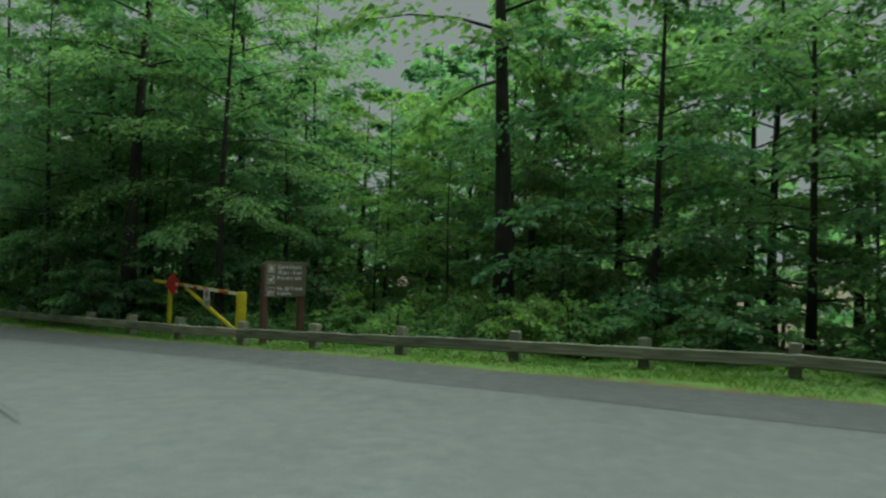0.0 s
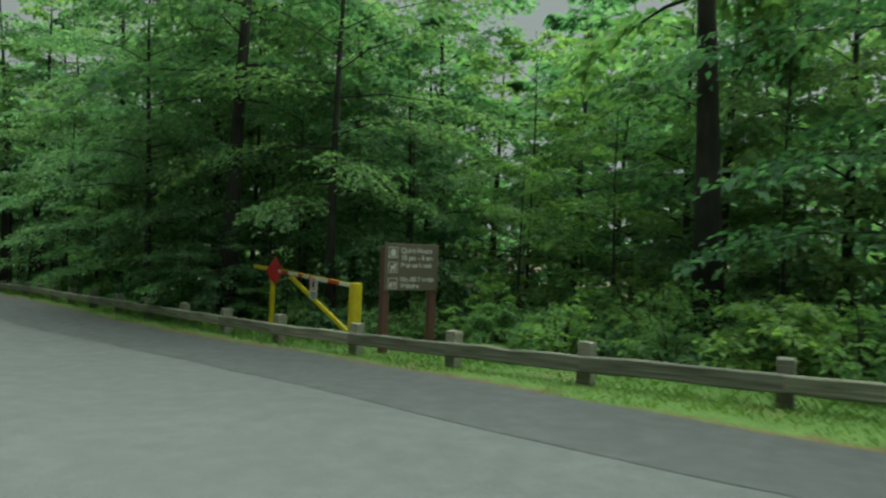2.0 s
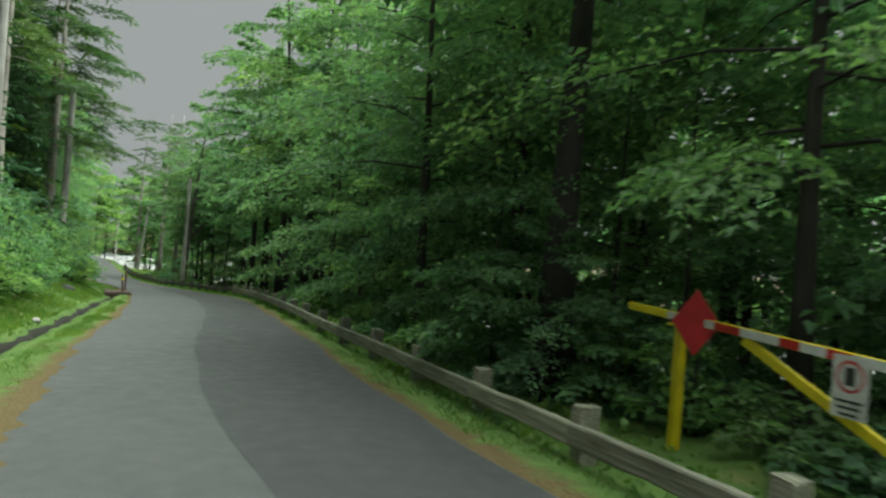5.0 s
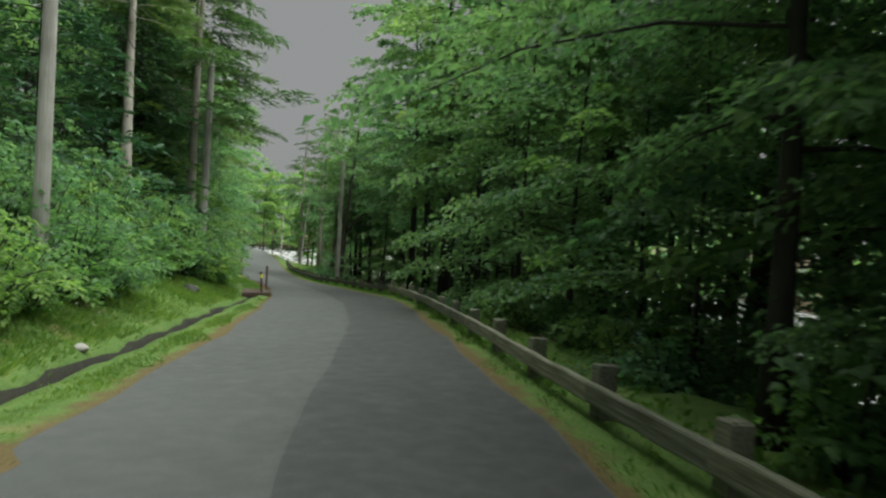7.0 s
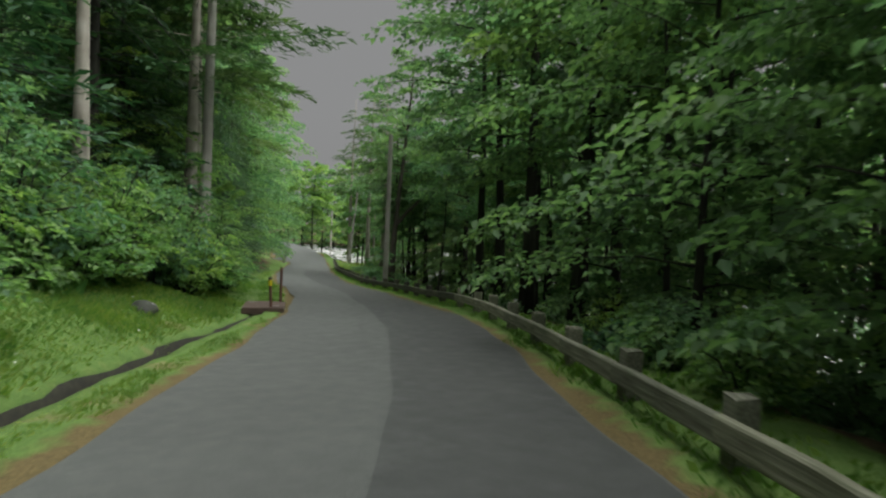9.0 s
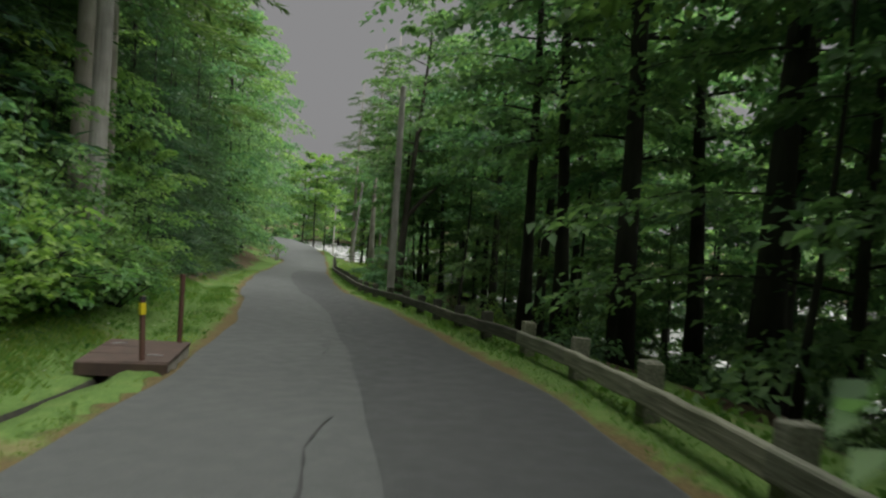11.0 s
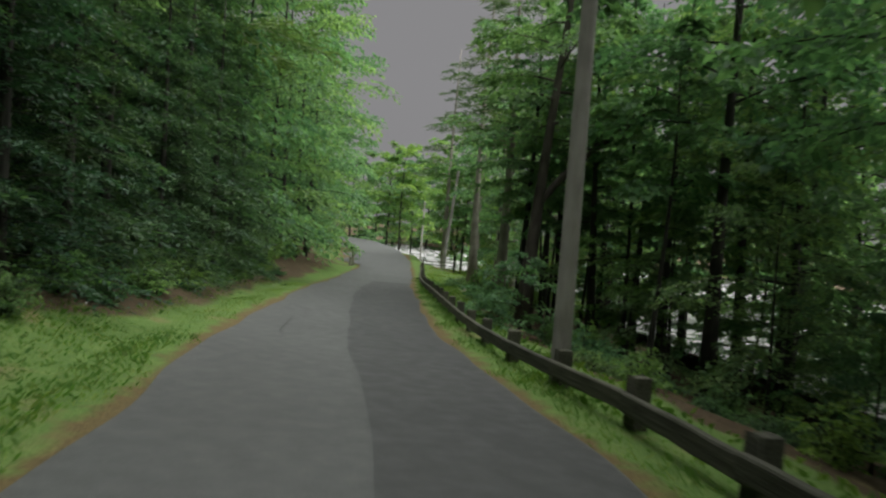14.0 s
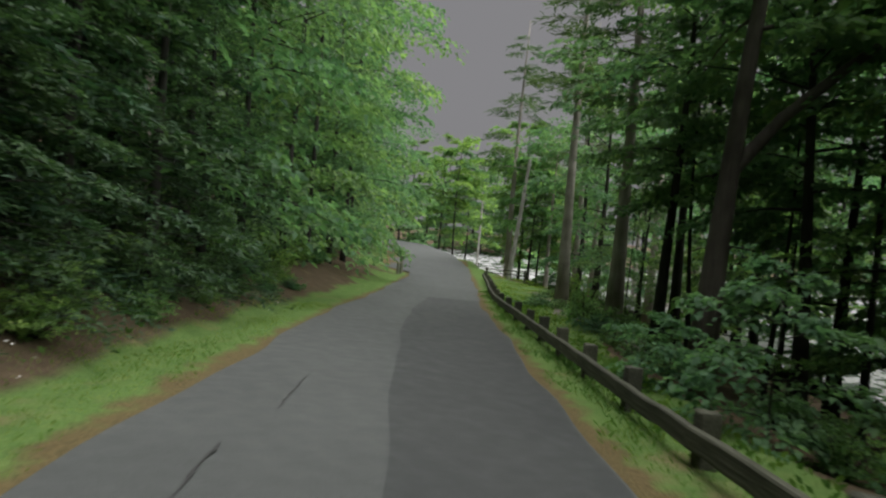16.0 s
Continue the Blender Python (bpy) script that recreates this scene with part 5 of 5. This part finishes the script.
# ---------------------------------------------------------------- poles
def utility_pole(x, y, height, radius, lean, label):
    root = thing("utility_pole", Matrix.Translation((x, y, gz(x, y) - 0.2)), label, "utility pole", "utility poles along the road")
    bm = bmesh.new()
    k = [i / 8 for i in range(9)]
    tube(bm, [(lean[0] * f * height, lean[1] * f * height, f * (height + 0.2)) for f in k], [radius * (1 - 0.3 * f) for f in k], 14)
    part("shaft", bm, M_POLE, root, smoothed=False)
    bm = bmesh.new()
    top = Vector((lean[0] * height, lean[1] * height, height))
    tube(bm, [top + Vector((0, 0, -0.25)) + Vector((radius, 0, 0)) * f for f in (0.5, 1.2)], [0.02, 0.02], 8)
    tube(bm, [top + Vector((radius * 1.2, 0, -0.28)), top + Vector((radius * 1.2, 0, -0.18))], [0.035, 0.03], 8)
    part("insulator", bm, M_STEEL, root)
    return Vector(root.location) + top


P1 = utility_pole(-47.8, 46.1, 7.9, 0.145, (0.0, 0.0), "weathered grey wooden utility pole behind the rail")
P2 = utility_pole(-90.0, 72.6, 8.5, 0.16, (0.045, 0.080), "leaning pale wooden utility pole at the bend")
P3 = utility_pole(-119.0, 88.6, 2.9 - gz(-119.0, 88.6), 0.14, (0.0, 0.01), "distant pale wooden utility pole by the water")


def cable(a, b, sag):
    cu = bpy.data.curves.new("cable", "CURVE")
    cu.dimensions, cu.bevel_depth = "3D", 0.011
    sp = cu.splines.new("POLY")
    sp.points.add(24)
    for k in range(25):
        f = k / 24
        p = a.lerp(b, f)
        sp.points[k].co = (p.x, p.y, p.z - 4 * sag * f * (1 - f), 1)
    cu.materials.append(M_CABLE)
    ob = new("overhead_cable", cu)
    return tagged(ob, "thin dark overhead cable strung between the poles", "cable", "overhead cables")


P4 = utility_pole(-44.3, 35.0, 11.0, 0.21, (0.01, 0.0), "tall pale wooden utility pole above the shrubs")
P5 = utility_pole(-27.2, 22.9, 8.6, 0.16, (0.0, 0.0), "pale wooden utility pole on the bank")
cable(P5 - Vector((0, 0, 0.3)), P4 - Vector((0, 0, 3.6)), 0.25)
cable(P5 - Vector((0, 0, 1.1)), P4 - Vector((0, 0, 4.4)), 0.45)


# ---------------------------------------------------------------- culvert inlet with marker posts
CI = run_at(-37.3, 36.9)
cx, cy = -37.15, 33.78
cz = float(ROAD[CI, 2])
culvert = thing("culvert_inlet", Matrix.Translation((cx, cy, cz)) @ Matrix.Rotation(math.atan2(AHEAD[CI, 1], AHEAD[CI, 0]), 4, "Z"),
                "concrete drain inlet roofed with a rusty steel plate", "culvert")
bm = bmesh.new()
box(bm, (1.5, 0.12, 0.80), (0, -0.48, -0.27), None, 0.015)
box(bm, (1.5, 0.12, 0.80), (0, 0.48, -0.27), None, 0.015)
box(bm, (0.12, 0.84, 0.80), (0.69, 0, -0.27), None, 0.012)
box(bm, (0.10, 0.05, 0.72), (-0.69, 0.14, -0.30), None, 0.008)
box(bm, (0.10, 0.05, 0.72), (-0.69, -0.14, -0.30), None, 0.008)
part("wall", bm, M_CONCRETE, culvert)
bm = bmesh.new()
box(bm, (1.25, 0.82, 0.04), (0, 0, -0.62))
# floor carries the ditch's painted shade, so the opening reads dark
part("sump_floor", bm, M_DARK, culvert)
bm = bmesh.new()
box(bm, (0.05, 1.10, 0.17), (-0.80, 0, 0.075), None, 0.008)
part("header_board", bm, M_RUST, culvert)
for k in range(3):
    bm = bmesh.new()
    box(bm, (0.515, 1.10, 0.05), (-0.52 + 0.52 * k, 0.0, 0.145), Matrix.Rotation(0.01 * (k - 1), 4, "X"), 0.006)
    part("cover_plate", bm, M_RUST, culvert, "rust-brown steel plate")
for k, (px, py) in enumerate(((-0.35, -0.3), (0.45, 0.35))):
    bm = bmesh.new()
    box(bm, (0.03, 0.20, 0.012), (px, py, 0.176), Matrix.Rotation(0.5 * k, 4, "Z"))
    part("weld_strip", bm, M_STEEL, culvert)


def marker_post(x, y, z, height, lean, capped, label):
    root = thing("marker_post", Matrix.Translation((x, y, z)) @ Matrix.Rotation(lean, 4, "Y"), label, "post", "marker posts at the culvert")
    bm = bmesh.new()
    box(bm, (0.085, 0.05, height + 0.5), (0, 0, (height - 0.5) / 2), None, 0.006)
    part("stake", bm, M_STAIN, root)
    if capped:
        bm = bmesh.new()
        box(bm, (0.09, 0.062, 0.15), (0, 0, height - 0.16), None, 0.004)
        part("reflector", bm, M_YELLOW, root, "yellow reflector band")
        bm = bmesh.new()
        box(bm, (0.092, 0.064, 0.05), (0, 0, height - 0.03), None, 0.004)
        part("cap", bm, M_BLACK, root)
    return root


marker_post(-37.57, 34.50, cz + 0.12, 1.05, 0.0, False, "plain red-brown wooden marker post by the drain")
marker_post(-36.46, 33.62, cz + 0.0, 0.98, -0.13, True, "leaning wooden marker post with yellow reflector")

# stone on the bank
bm = bmesh.new()
bmesh.ops.create_icosphere(bm, subdivisions=3, radius=0.5)
for v in bm.verts:
    k = 1 + 0.28 * noise.noise(v.co * 2.3) + 0.10 * noise.noise(v.co * 6)
    v.co = Vector((v.co.x * 1.1 * k, v.co.y * 0.8 * k, v.co.z * 0.6 * k))
rock = mesh_object("boulder", bm, M_ROCK, smoothed=True)
rx, ry = -34.2, 29.5
rock.scale = (0.6, 0.6, 0.6)
rock.location = (rx, ry, gz(rx, ry) + 0.03)
tagged(rock, "dark mossy boulder half sunk in the grassy bank", "rock")

bm = bmesh.new()
bmesh.ops.create_icosphere(bm, subdivisions=2, radius=0.5)
for v in bm.verts:
    k = 1 + 0.3 * noise.noise(v.co * 2.0 + Vector((5, 2, 1)))
    v.co = Vector((v.co.x * 0.30 * k, v.co.y * 0.22 * k, v.co.z * 0.17 * k))
stone = mesh_object("stone", bm, M_CONCRETE, smoothed=True)
stone.location = (-23.9, 22.6, gz(-23.9, 22.6) + 0.04)
tagged(stone, "small pale stone lying in the bank grass", "rock")

# far side of the bend: low barrier posts
def bollard(x, y, height, label):
    root = thing("roadside_post", Matrix.Translation((x, y, gz(x, y))), label, "post", "posts at the bend")
    bm = bmesh.new()
    box(bm, (0.16, 0.16, height + 0.3), (0, 0, (height - 0.3) / 2), None, 0.015)
    part("timber", bm, M_TIMBER, root)


for x, y, h_ in ((-91.0, 64.5, 1.2), (-90.5, 64.0, 0.7)):
    bollard(x, y, h_, "dark weathered post at the road edge by the bend")


# ---------------------------------------------------------------- end of the rail: pipe barrier and gravel path
pipe = thing("pipe_barrier", Matrix.Translation((-89.0, 70.0, gz(-89.0, 70.0))) @ Matrix.Rotation(math.atan2(0.75, 0.66), 4, "Z"), "dark low pipe barrier across the river path", "barrier")
for x in (0.0, 2.6):
    bm = bmesh.new()
    tube(bm, [(x, 0, -0.3), (x, 0, 0.78), (x, 0, 0.80)], [0.07, 0.07, 0.05], 10)
    part("post", bm, M_TIMBER_DARK, pipe)
for z in (0.42, 0.68):
    bm = bmesh.new()
    tube(bm, [(-0.2, 0.07, z), (2.8, 0.07, z + 0.02)], [0.035, 0.035], 8)
    part("rail", bm, M_TIMBER_DARK, pipe)
bm = bmesh.new()
prev = None
for k, (x, y) in enumerate(dense([(-63.5, 58.0), (-67.0, 59.4), (-71.0, 61.6), (-75.0, 64.4), (-79.5, 67.5)], 0.5)):
    w = 0.65 + 0.12 * math.sin(k * 1.3)
    row = [bm.verts.new((x + 0.55 * o, y + 0.85 * o, gz(x + 0.55 * o, y + 0.85 * o) + 0.03)) for o in (-w, 0, w)]
    if prev:
        for m_ in range(2):
            bm.faces.new((prev[m_], prev[m_ + 1], row[m_ + 1], row[m_]))
    prev = row
tagged(mesh_object("gravel_path", bm, M_GRAVEL, smoothed=True), "pale gravel path behind the rail", "path", kind="structure")
